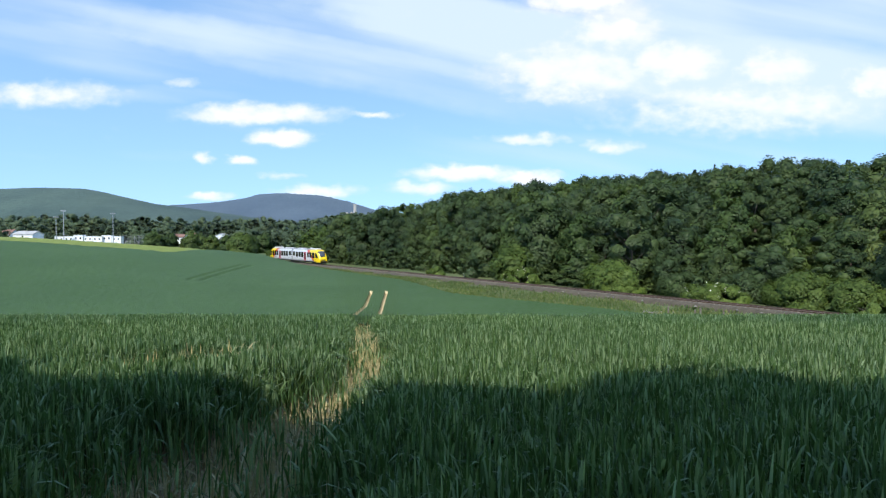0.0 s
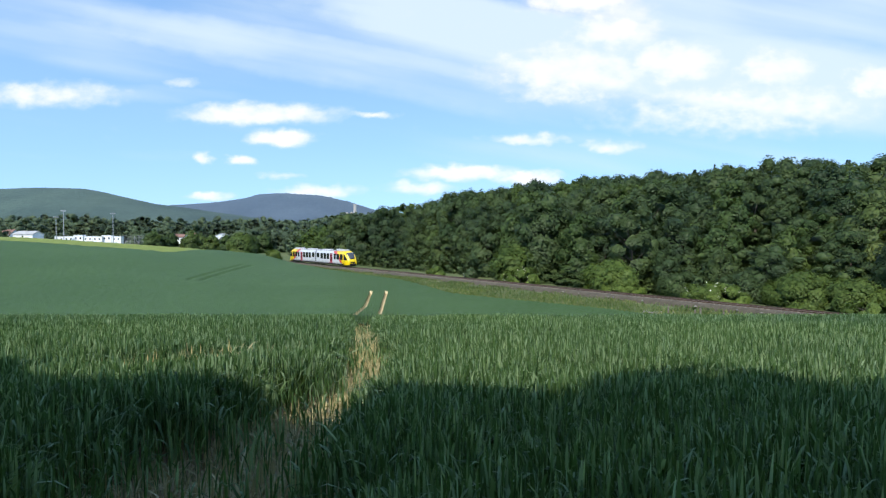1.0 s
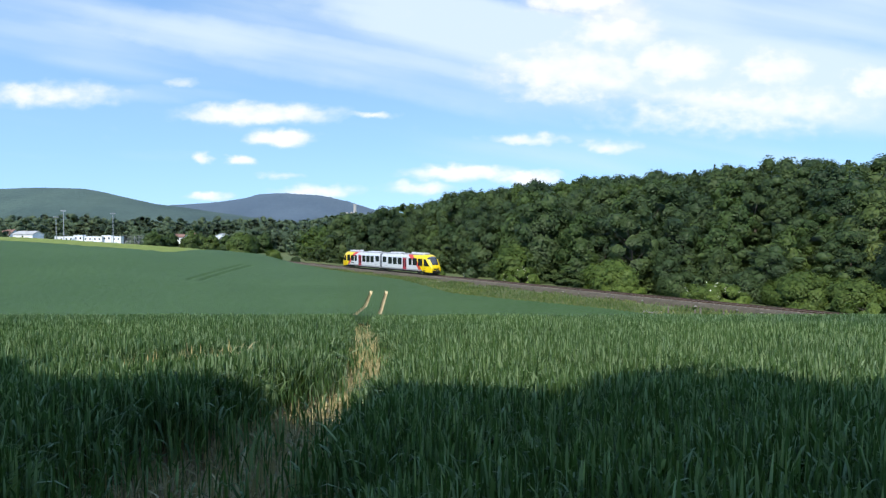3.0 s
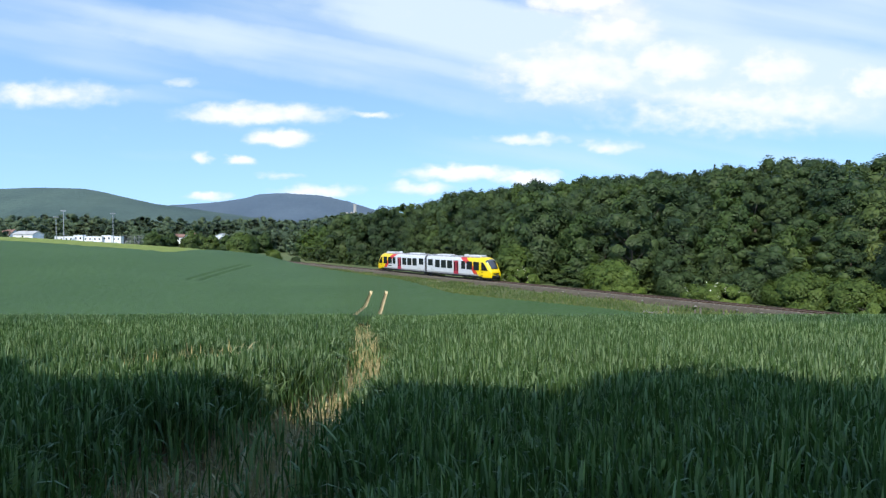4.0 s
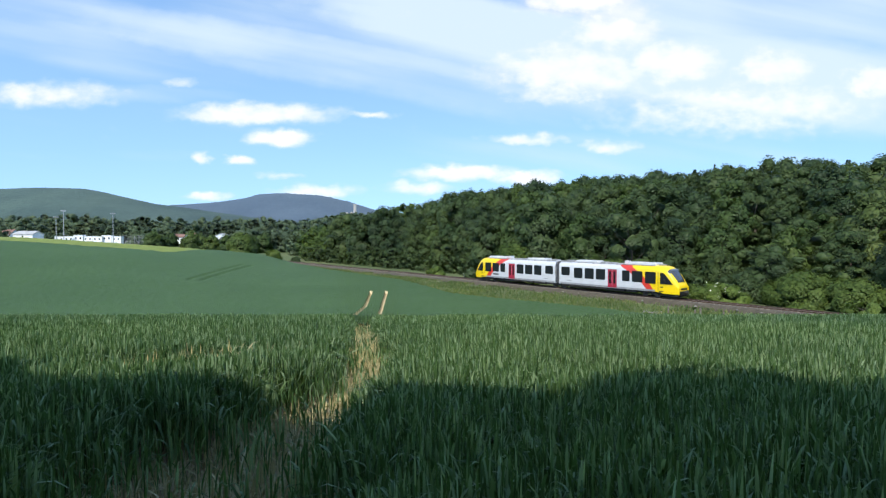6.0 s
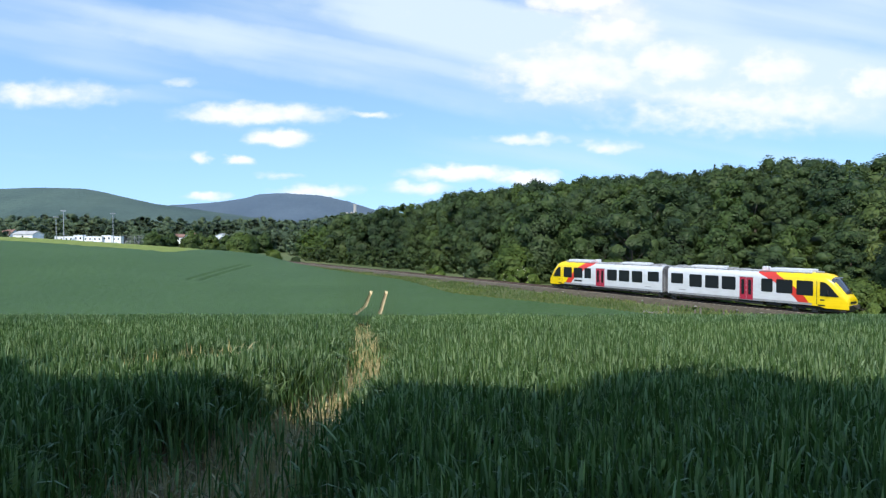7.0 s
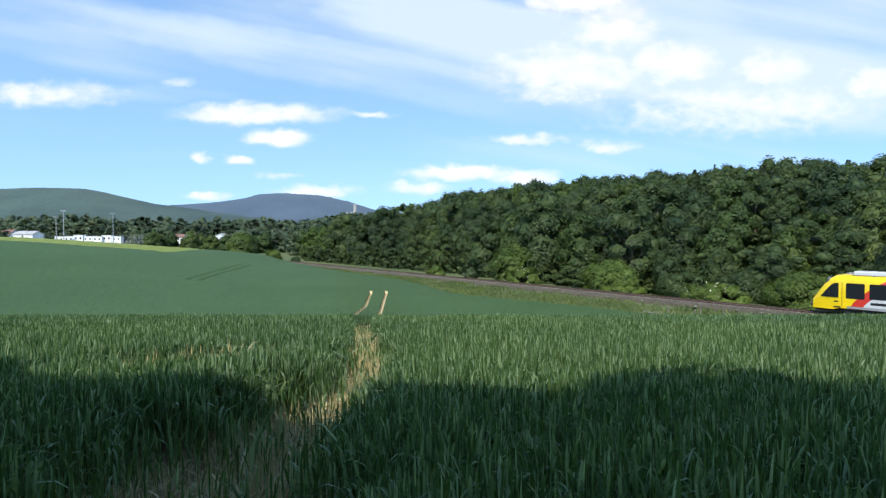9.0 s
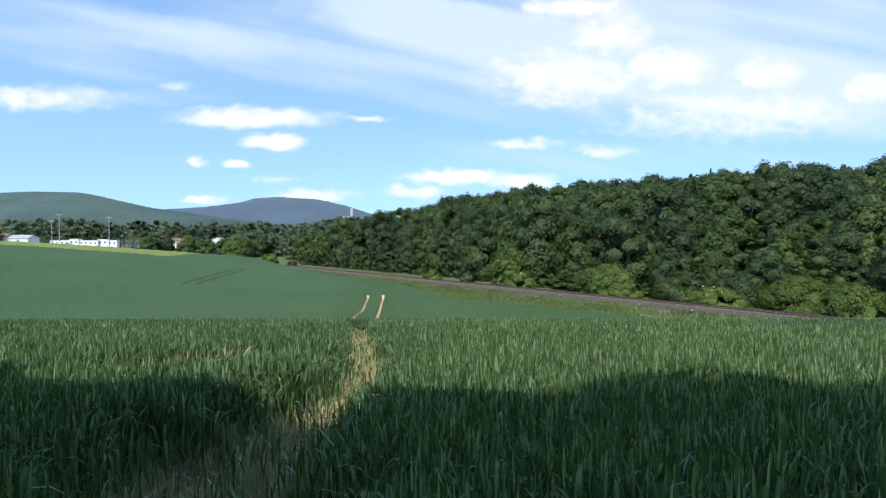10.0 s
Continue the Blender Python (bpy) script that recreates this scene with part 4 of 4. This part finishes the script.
# ---- small lineside things ----
rng_st = np.random.default_rng(19)
for k in range(9):
    u = -16 + k * 4.1 + rng_st.normal(0, 1.6)
    x, y = track_xy(u, -2.55 + rng_st.normal(0, 0.15))
    bm = bmesh.new()
    bmesh.ops.create_icosphere(bm, subdivisions=1, radius=1)
    for v in bm.verts:
        v.co *= rng_st.uniform(0.75, 1.15)
    bmesh.ops.scale(bm, vec=(rng_st.uniform(0.12, 0.24), rng_st.uniform(0.1, 0.18), rng_st.uniform(0.09, 0.15)), verts=bm.verts)
    st = part("stone", bm, M_STONE)
    st.matrix_world = Matrix.Translation((x, y, rail_z(u) - 0.40)) @ Matrix.Rotation(k * 1.3, 4, "Z")
    tagged(st, "pale stone lying on the ballast shoulder", "stone", "lineside stones")
for a, d, h in ((0.3775, -7.6, 1.0), (0.4315, -7.9, 1.25), (0.4225, -7.6, 0.9), (0.4705, -7.4, 1.0), (0.505, -7.2, 0.9)):
    x, y = beside_track(a, d)
    post = empty("fence_post", on_land(x, y), label="weathered grey wooden post in the verge", category="post", group="verge posts")
    bm = bmesh.new()
    box(bm, -0.08, 0.08, -0.08, 0.08, -0.4, h, 0.02)
    shaft = part("shaft", bm, M_WOOD, post)


# ---- the wheat field ----
def in_field(x, y):
    edge = np.interp(along(x, y), [-85, -53, -26, -6, 15], [-8.6, -9.6, -16.5, -13.2, -10.8])
    return (off_track(x, y) < edge) & (y > -14)


def rut_near(x, y):
    """1 in the two wheel lanes close to the camera."""
    mid = np.interp(y, [2, 3, 3.6, 4.5, 5.2, 5.9, 6.8, 8, 10, 13.5, 28], [-1.2, -1.28, -1.32, -1.27, -1.13, -0.98, -0.88, -1.0, -1.28, -1.8, -3.8])
    half = np.interp(y, [2, 3.6, 4.5, 5.2, 5.9, 6.8, 8, 10, 13.5, 28], [0.8, 0.8, 0.66, 0.56, 0.5, 0.47, 0.44, 0.4, 0.32, 0.26])
    wave = 0.12 * np.sin(y * 3.1) + 0.07 * np.sin(y * 7.3 + 1)
    right = np.exp(-((x - mid - wave * half) / half) ** 4)
    left = np.exp(-((x + 3.2 - (y - 6.0) * 0.5) / 0.6) ** 4) * step(5.4, 5.9, y) * (1 - step(7.4, 8.4, y))
    return np.maximum(right, left)


def rut_far(x, y):
    a = np.abs(x + 9.1 + (y - 67) * 0.075 + 0.09 * np.maximum(73 - y, 0))
    b = np.abs(x + 7.1 + (y - 67) * 0.062)
    return ((a < 0.2) | (b < 0.22)) & (y > 60) & (y < 90)


def old_lanes(x, y):
    """Two faint lanes on the far slope, seen as slightly darker lines."""
    q = x + 45.0 + (y - 118) * 0.05
    return ((np.abs(q) < 0.3) | (np.abs(q - 2.0) < 0.3)) & (y > 104) & (y < 138)


CROP = 0.65


def build_canopy():
    """The crop's closed top further off, where single blades no longer show."""
    cols = np.concatenate([np.linspace(-1.15, -0.175, 230), np.linspace(-0.1735, -0.075, 130), np.linspace(-0.0715, 0.85, 210)])
    ys = np.concatenate([np.linspace(19, 60, 60), np.linspace(60.5, 100, 90), np.linspace(101, 200, 90)])
    A, Y = np.meshgrid(cols, ys)
    X = A * Y
    rng = np.random.default_rng(2)
    h = CROP - 0.03 + rng.normal(0, 0.035, X.shape)
    far = rut_far(X, Y)
    h = np.where(far, 0.12, h)
    h = np.where(old_lanes(X, Y), 0.2, h)
    margin = (Y > 144 + 0.3 * np.maximum(X + 85, 0)) & (X < -68)
    h = np.where(margin, 0.45 + rng.normal(0, 0.08, X.shape), h)
    h = np.where(Y < 21, h - 0.25, h)
    Z = land(X, Y) + h
    n, k = len(cols), len(ys)
    i = (np.arange(k - 1)[:, None] * n + np.arange(n - 1)[None, :])
    keep = in_field(X, Y)[:-1, :-1] & (Y[:-1, :-1] < 178)
    f = np.where(margin, 2, far.astype(int))[:-1, :-1][keep]
    i = i[keep]
    m, nt, b = mat("crop_canopy", 0.6)
    base = ramp_of(nt, noise_of(nt, 0.05, 4), [(0.3, (0.045, 0.085, 0.029)), (0.7, (0.057, 0.103, 0.035))])
    fine = ramp_of(nt, noise_of(nt, 2.2, 6, 0.75, stretch=(1, 0.4, 1)), [(0.3, (0.75, 0.78, 0.75)), (0.7, (1.2, 1.18, 1.2))])
    nt.links.new(mixed(nt, 1.0, base, fine, "MULTIPLY"), b.inputs["Base Color"])
    b.inputs["Specular IOR Level"].default_value = 0.08
    bumped(nt, b, noise_of(nt, 5, 4, 0.7), 0.8, 0.15)
    me = mesh_np("wheat_canopy", np.c_[X.ravel(), Y.ravel(), Z.ravel()], np.c_[i, i + 1, i + n + 1, i + n], m, True)
    me.materials.append(surface("flattened_straw", (0.42, 0.33, 0.17), (0.55, 0.45, 0.26), 1.0, 0.9))
    me.materials.append(surface("flowering_margin", (0.11, 0.16, 0.02), (0.19, 0.22, 0.03), 0.4, 0.9))
    me.polygons.foreach_set("material_index", f.astype(np.int32))
    me.update()
    tagged(new("wheat_field", me), "dense blue-green young wheat covering the slope", "wheat", kind="stuff")


build_canopy()


def blades(name, x, y, height, width, lean, material, rng, label, category, far=1e9, base=0.0, droop=0.25):
    """Bent grass blades that taper to a tip, standing on the ground; beyond far they have one joint less."""
    n = len(x)
    z = land(x, y) + base
    a = rng.uniform(0, 2 * np.pi, n)
    dx, dy = np.cos(a), np.sin(a)
    la = rng.uniform(0.05, 1.0, n) ** 2.0 * lean
    f = rng.uniform(0, 2 * np.pi, n)
    px, py = np.cos(f) * width, np.sin(f) * width
    V = np.zeros((n, 7, 3))
    for k, (t, w) in enumerate(((0.12, 0.35), (0.66, 1.0), (0.86, 0.72))):
        cx, cy = x + dx * la * height * t ** 2, y + dy * la * height * t ** 2
        cz = z + height * (t - droop * la * t ** 3) * (t > 0.2)
        V[:, 2 * k] = np.c_[cx - px * w, cy - py * w, cz]
        V[:, 2 * k + 1] = np.c_[cx + px * w, cy + py * w, cz]
    V[:, 6] = np.c_[x + dx * la * height * 1.05, y + dy * la * height * 1.05, z + height * (1 - 1.4 * droop * la)]
    i = np.arange(n)[:, None] * 7
    near = i[y < far]
    beyond = i[y >= far]
    Q = np.concatenate([near + np.array([[0, 1, 3, 2]]), near + np.array([[2, 3, 5, 4]]), beyond + np.array([[0, 1, 3, 2]])], 0)
    T = np.concatenate([near + np.array([[4, 5, 6]]), beyond + np.array([[2, 3, 6]])], 0)
    me = mesh_np(name, V.reshape(-1, 3), Q, material, True, T)
    return tagged(new(name, me), label, category, kind="stuff")


def scatter(rng, y0, y1, density, half=0.86):
    n = int(density * half * (y1 * y1 - y0 * y0)) if y0 >= 0 else int(density * 2 * half * (y1 - y0) * 4)
    y = np.sqrt(rng.uniform(max(y0, 0) ** 2, y1 ** 2, n)) if y0 >= 0 else rng.uniform(y0, y1, n)
    x = rng.uniform(-half, half, n) * (y + (0.6 if y0 >= 0 else 4))
    return x, y


def sow_wheat():
    rng = np.random.default_rng(4)
    # culms with their lower leaves, then the flag leaves that close the crop's top
    layers = (("wheat", ((1.0, 4.0, 520, 0.0075), (4.0, 7.0, 430, 0.009), (7.0, 11.0, 300, 0.0105), (11.0, 17.0, 150, 0.013), (17.0, 27.0, 40, 0.018)), "knee-high blue-green wheat blades in the field"),
              ("wheat_leaves", ((1.0, 4.0, 1500, 0.0068), (4.0, 7.0, 1300, 0.0080), (7.0, 11.0, 900, 0.0095), (11.0, 17.0, 520, 0.0115), (17.0, 27.0, 130, 0.018)), "arching blue-green flag leaves of young wheat"))
    for name, bands, label in layers:
        X, Y, W = [], [], []
        for y0, y1, den, w in bands:
            x, y = scatter(rng, y0, y1, den)
            X.append(x), Y.append(y), W.append(np.full(len(x), w))
        x, y, w = np.concatenate(X), np.concatenate(Y), np.concatenate(W)
        r = rut_near(x, y)
        keep = rng.random(len(x)) > r * (0.93 - 0.55 * step(9.5, 14, y))
        keep &= (np.hypot(x, y) > 0.9)
        x, y, w, r = x[keep], y[keep], w[keep], r[keep]
        n = len(x)
        stand = CROP * (1 - 0.45 * r) * (1 + 0.06 * smooth_noise(x, y, 0.9) + 0.04 * smooth_noise(x, y, 0.31))
        if name == "wheat":
            blades(name, x, y, stand * rng.normal(1.0, 0.07, n), w * rng.uniform(0.6, 1.35, n), np.where(rng.random(n) < 0.35, 0.7, 0.24), M_WHEAT, rng, label, "wheat", 7.0)
        else:
            long = rng.uniform(0.30, 0.55, n)
            blades(name, x, y, stand * long, w * rng.uniform(0.6, 1.4, n), np.where(rng.random(n) < 0.5, 1.5, 0.6), M_WHEAT, rng, label, "wheat", 5.5,
                   stand * (rng.uniform(0.86, 1.04, n) - long * 0.86), 0.34)
    # flattened straw in the wheel lanes
    n = 120000
    x, y = rng.uniform(-5.5, 0.5, n), rng.uniform(2, 24, n)
    k = rut_near(x, y) * (1 - 0.7 * step(12, 17, y)) > rng.uniform(0.1, 0.9, n)
    x, y = x[k], y[k]
    n = len(x)
    blades("trodden_straw", x, y, rng.uniform(0.05, 0.26, n) + np.where((x < -1.9) & (y > 5.4) & (y < 9.0), 0.48, 0.26 * step(7, 12, y)) * rng.random(n), rng.uniform(0.003, 0.009, n), 1.9, M_STRAW, rng, "dry flattened straw in the wheel lanes", "straw")


def build_soil():
    """Bare loam under the near crop, two centimetres over the ground sheet."""
    xs, ys = np.linspace(-24, 24, 97), np.linspace(-6, 28, 69)
    X, Y = np.meshgrid(xs, ys)
    rng = np.random.default_rng(9)
    Z = land(X, Y) + 0.02 + rng.uniform(0, 0.02, X.shape)
    i = (np.arange(68)[:, None] * 97 + np.arange(96)[None, :]).ravel()
    m = surface("dry_loam", (0.27, 0.19, 0.105), (0.42, 0.31, 0.18), 1.2, 0.95, fine=20, bump=0.8, dist=0.04)
    me = mesh_np("field_soil", np.c_[X.ravel(), Y.ravel(), Z.ravel()], np.c_[i, i + 1, i + 98, i + 97], m, True)
    tagged(new("field_soil", me), "dry brown loam between the wheat rows", "soil", kind="structure")


build_soil()
sow_wheat()


# ---- verge along the track ----
def sow_verge():
    rng = np.random.default_rng(6)
    n = 90000
    u = rng.uniform(-190, 60, n)
    d = np.where(rng.random(n) < 0.14, rng.uniform(-2.9, -1.9, n), rng.uniform(-17.5, -2.4, n))
    x, y = TRACK_P.x + TDIR.x * u + TNOR.x * d, TRACK_P.y + TDIR.y * u + TNOR.y * d
    dens = 0.45 + 0.55 * smooth_noise(x, y, 2.3)
    d = np.where((d > -2.6) & (u > -25), d - 2.5, d)
    x, y = TRACK_P.x + TDIR.x * u + TNOR.x * d, TRACK_P.y + TDIR.y * u + TNOR.y * d
    k = (rng.random(n) < np.clip(dens + (d < -5) * 0.5, 0.1, 1)) & ~in_field(x, y)
    x, y = x[k], y[k]
    blades("verge_grass", x, y, rng.uniform(0.12, 0.5, len(x)), rng.uniform(0.03, 0.07, len(x)), 0.7, M_GRASS, rng, "rough yellow-green grass beside the railway", "grass")


sow_verge()

def strew_rubble():
    rng = np.random.default_rng(61)
    V, Q, at = [], [], 0
    for _ in range(160):
        a, d = rng.uniform(0.335, 0.43), rng.normal(-8.2, 0.5)
        x, y = beside_track(a, d)
        r = rng.uniform(0.05, 0.16)
        z = land_at(x, y) + 0.1
        base = np.array([(1, 0, 0), (0, 1, 0), (-1, 0, 0), (0, -1, 0), (0, 0, 1), (0, 0, -1)]) * rng.uniform(0.6, 1.2, (6, 1)) * r
        V.append(base + np.array([x, y, z]))
        Q += [(at + p, at + q, at + 4, at + 4) for p, q in ((0, 1), (1, 2), (2, 3), (3, 0))]
        at += 6
    tris = np.array(Q)[:, :3]
    me = mesh_np("rubble", np.concatenate(V), np.zeros((0, 4), int), M_STONE, False, tris)
    tagged(new("rubble", me), "scattered pale rubble in the railway verge", "rubble", kind="stuff")


strew_rubble()

# ---- trees behind the camera, whose shade falls on the near crop ----
shade = build_tree(71, 11.1, 2.9, M_LEAF[0], 40, 230, 0.22, 0.2, lobe=(0.2, 0.36), label="leafy tree at the field's upper edge", group="field-edge trees")
shade.matrix_world = on_land(5.6, -5.2)
for k, (x, s) in enumerate(((3.7, 1.02), (1.8, 1.0), (-0.1, 0.99), (-2.0, 1.01), (-3.9, 0.985), (-5.8, 1.02), (-7.7, 1.045), (-9.6, 1.06), (-11.6, 1.09), (-13.6, 1.12), (7.5, 1.05), (9.4, 1.08), (11.3, 1.1))):
    ob = copy_thing(shade, on_land(x, -5.1 + 0.3 * (-1) ** k, 1.7 * k))
    ob.scale = (s, s, s)

# ---- clouds: a far sheet of sky ----
CUMULUS = [(-0.66, 0.225, 0.15, 0.020, 0.75), (-0.305, 0.194, 0.13, 0.018, 0.9), (-0.271, 0.154, 0.052, 0.015, 1.0), (-0.396, 0.122, 0.020, 0.012, 0.8), (-0.333, 0.116, 0.026, 0.009, 0.9),
           (-0.117, 0.193, 0.042, 0.006, 0.7), (-0.437, 0.247, 0.030, 0.009, 0.55), (0.20, 0.255, 0.14, 0.048, 0.82), (0.39, 0.278, 0.075, 0.034, 0.85), (0.553, 0.268, 0.065, 0.030, 0.8),
           (0.289, 0.339, 0.075, 0.042, 0.88), (0.232, 0.377, 0.095, 0.025, 0.9)]
LOW_CLOUDS = [(0.147, 0.152, 0.075, 0.010, 0.7), (0.279, 0.139, 0.055, 0.013, 0.75), (0.035, 0.096, 0.10, 0.014, 0.9), (0.14, 0.088, 0.06, 0.014, 0.95), (-0.21, 0.066, 0.075, 0.012, 0.8), (-0.39, 0.058, 0.042, 0.007, 0.8),
              (-0.04, 0.072, 0.06, 0.012, 0.75), (0.49, 0.20, 0.24, 0.045, 0.7), (0.457, 0.218, 0.028, 0.012, 0.75), (0.72, 0.248, 0.05, 0.028, 0.8), (-0.27, 0.092, 0.04, 0.006, 0.6)]
VEILS = [(-0.15, 0.268, 0.33, 0.034, 0.8, 0.2), (-0.06, 0.315, 0.3, 0.034, 0.6, 0.17), (0.02, 0.35, 0.28, 0.032, 0.75, 0.16), (-0.10, 0.385, 0.26, 0.024, 0.5, 0.16), (0.42, 0.34, 0.46, 0.11, 1.0, 0.08), (-0.56, 0.29, 0.28, 0.034, 0.45, 0.12),
         (-0.62, 0.35, 0.28, 0.032, 0.35, 0.12), (-0.40, 0.335, 0.24, 0.03, 0.4, 0.14), (-0.50, 0.228, 0.16, 0.012, 0.5, 0.05), (0.60, 0.23, 0.34, 0.065, 0.9, 0.05), (0.30, 0.12, 0.35, 0.035, 0.35, 0.0), (-0.6, 0.125, 0.2, 0.012, 0.3, 0.0)]


def cloud_paint():
    m = bpy.data.materials.new("cloud_sheet")
    m.use_nodes = True
    nt = m.node_tree
    nt.nodes.clear()

    def op(kind, *vals, clamp=False):
        n = nt.nodes.new("ShaderNodeMath")
        n.operation, n.use_clamp = kind, clamp
        for s, v in zip(n.inputs, vals):
            if isinstance(v, (int, float)):
                s.default_value = v
            else:
                nt.links.new(v, s)
        return n.outputs[0]

    def smooth(v, lo, hi):
        n = nt.nodes.new("ShaderNodeMapRange")
        n.interpolation_type = "SMOOTHSTEP"
        nt.links.new(v, n.inputs[0])
        n.inputs[1].default_value, n.inputs[2].default_value = lo, hi
        return n.outputs[0]

    tc = nt.nodes.new("ShaderNodeTexCoord")
    sp = nt.nodes.new("ShaderNodeSeparateXYZ")
    nt.links.new(tc.outputs["Object"], sp.inputs[0])
    a, b = op("DIVIDE", sp.outputs[0], sp.outputs[1]), op("DIVIDE", sp.outputs[2], sp.outputs[1])

    def flat_noise(sx, sy, detail, rough, turn=0.0, shift=0.0):
        c = nt.nodes.new("ShaderNodeCombineXYZ")
        nt.links.new(a, c.inputs[0]), nt.links.new(b, c.inputs[1])
        c.inputs[2].default_value = shift
        mp = nt.nodes.new("ShaderNodeMapping")
        mp.inputs["Rotation"].default_value = (0, 0, turn)
        r = nt.nodes.new("ShaderNodeMapping")
        r.inputs["Scale"].default_value = (sx, sy, 1)
        nt.links.new(c.outputs[0], mp.inputs[0]), nt.links.new(mp.outputs[0], r.inputs[0])
        n = nt.nodes.new("ShaderNodeTexNoise")
        n.inputs["Scale"].default_value, n.inputs["Detail"].default_value, n.inputs["Roughness"].default_value = 1.0, detail, rough
        nt.links.new(r.outputs[0], n.inputs["Vector"])
        return n.outputs["Fac"]

    puff = flat_noise(22, 34, 4, 0.55, 0, 0.0)
    puff2 = flat_noise(22, 34, 4, 0.55, 0, 7.0)
    fine = flat_noise(28, 44, 3, 0.5, 0, 3.0)
    wa = op("ADD", a, op("MULTIPLY", op("SUBTRACT", puff, 0.5), 0.06))
    wb = op("ADD", b, op("MULTIPLY", op("SUBTRACT", puff2, 0.5), 0.028))

    def blob(row, u, v, tilt=0.0):
        ca, cb, ra, rb, st = row[:5]
        du, dv = op("SUBTRACT", u, ca), op("SUBTRACT", v, cb)
        if tilt:
            dv = op("ADD", dv, op("MULTIPLY", du, tilt))
        q = op("ADD", op("POWER", op("ABSOLUTE", op("DIVIDE", du, ra)), 2.0), op("POWER", op("ABSOLUTE", op("DIVIDE", dv, rb)), 2.0))
        return op("MULTIPLY", op("SUBTRACT", 1.0, op("MULTIPLY", q, 0.5), clamp=True), st)

    heap = None
    for row in CUMULUS + LOW_CLOUDS:
        k = blob(row, wa, wb)
        heap = k if heap is None else op("MAXIMUM", heap, k)
    heap = smooth(op("ADD", heap, op("MULTIPLY", op("SUBTRACT", fine, 0.5), 0.75)), 0.06, 1.1)
    va = op("ADD", a, op("MULTIPLY", op("SUBTRACT", puff, 0.5), 0.05))
    vb = op("ADD", b, op("MULTIPLY", op("SUBTRACT", puff2, 0.5), 0.012))
    veil = None
    for row in VEILS:
        k = blob(row, va, vb, row[5])
        veil = k if veil is None else op("ADD", veil, k)
    streak = flat_noise(2.0, 24, 3, 0.42, 0.2, 11.0)
    streak2 = flat_noise(3.0, 9, 3, 0.42, 0.15, 15.0)
    wisp = op("ADD", op("MULTIPLY", streak, 0.6), op("MULTIPLY", streak2, 0.6))
    veil = op("MULTIPLY", smooth(op("ADD", op("MULTIPLY", veil, 0.6), op("SUBTRACT", wisp, 0.62)), 0.0, 0.75), 0.85)
    haze = op("MULTIPLY", smooth(b, 0.16, -0.02), 0.12)
    mask = op("MAXIMUM", op("MAXIMUM", heap, veil), haze)
    em = nt.nodes.new("ShaderNodeEmission")
    shade = smooth(op("ADD", op("MULTIPLY", op("SUBTRACT", puff, 0.5), 0.9), heap), 0.05, 0.85)
    nt.links.new(mixed(nt, shade, (0.72, 0.85, 0.95), (1.0, 1.0, 1.0)), em.inputs[0])
    em.inputs[1].default_value = CLOUD_GLOW
    tr = nt.nodes.new("ShaderNodeBsdfTransparent")
    mx = nt.nodes.new("ShaderNodeMixShader")
    out = nt.nodes.new("ShaderNodeOutputMaterial")
    nt.links.new(mask, mx.inputs[0]), nt.links.new(tr.outputs[0], mx.inputs[1]), nt.links.new(em.outputs[0], mx.inputs[2])
    nt.links.new(mx.outputs[0], out.inputs[0])
    return m


def build_clouds():
    az, el = np.radians(np.linspace(-62, 62, 60)), np.radians(np.linspace(-1.0, 50, 30))
    A, E = np.meshgrid(az, el)
    R = 4600
    V = np.c_[(np.sin(A) * np.cos(E)).ravel(), (np.cos(A) * np.cos(E)).ravel(), np.sin(E).ravel()] * R
    i = (np.arange(29)[:, None] * 60 + np.arange(59)[None, :]).ravel()
    ob = new("backdrop", mesh_np("backdrop", V, np.c_[i, i + 1, i + 61, i + 60], cloud_paint(), True))
    ob.location = EYE
    return tagged(ob, "white cumulus and thin streaky clouds in the sky", "clouds", kind="structure")


clouds = build_clouds()


def motions():
    speed = 18.54
    rows = []
    for k in range(9):
        t = k * 1.25
        s = speed * (t - 7.0) + 0.0084 * (t - 7.0) ** 2
        x, y = track_xy(s, 0.0)
        rows.append((t, Matrix.Translation((x, y, rail_z(s))) @ Matrix.Rotation(HEAD, 4, "Z") @ Matrix.Rotation(-math.atan(GRADE), 4, "Y")))
    walk(train, rows)
    # the clouds drift slowly to the left
    walk(clouds, [(t, Matrix.Translation(EYE) @ Matrix.Rotation(radians(0.027 * t), 4, "Z")) for t in (0.0, 2.5, 5.0, 7.5, 10.0)])


motions()
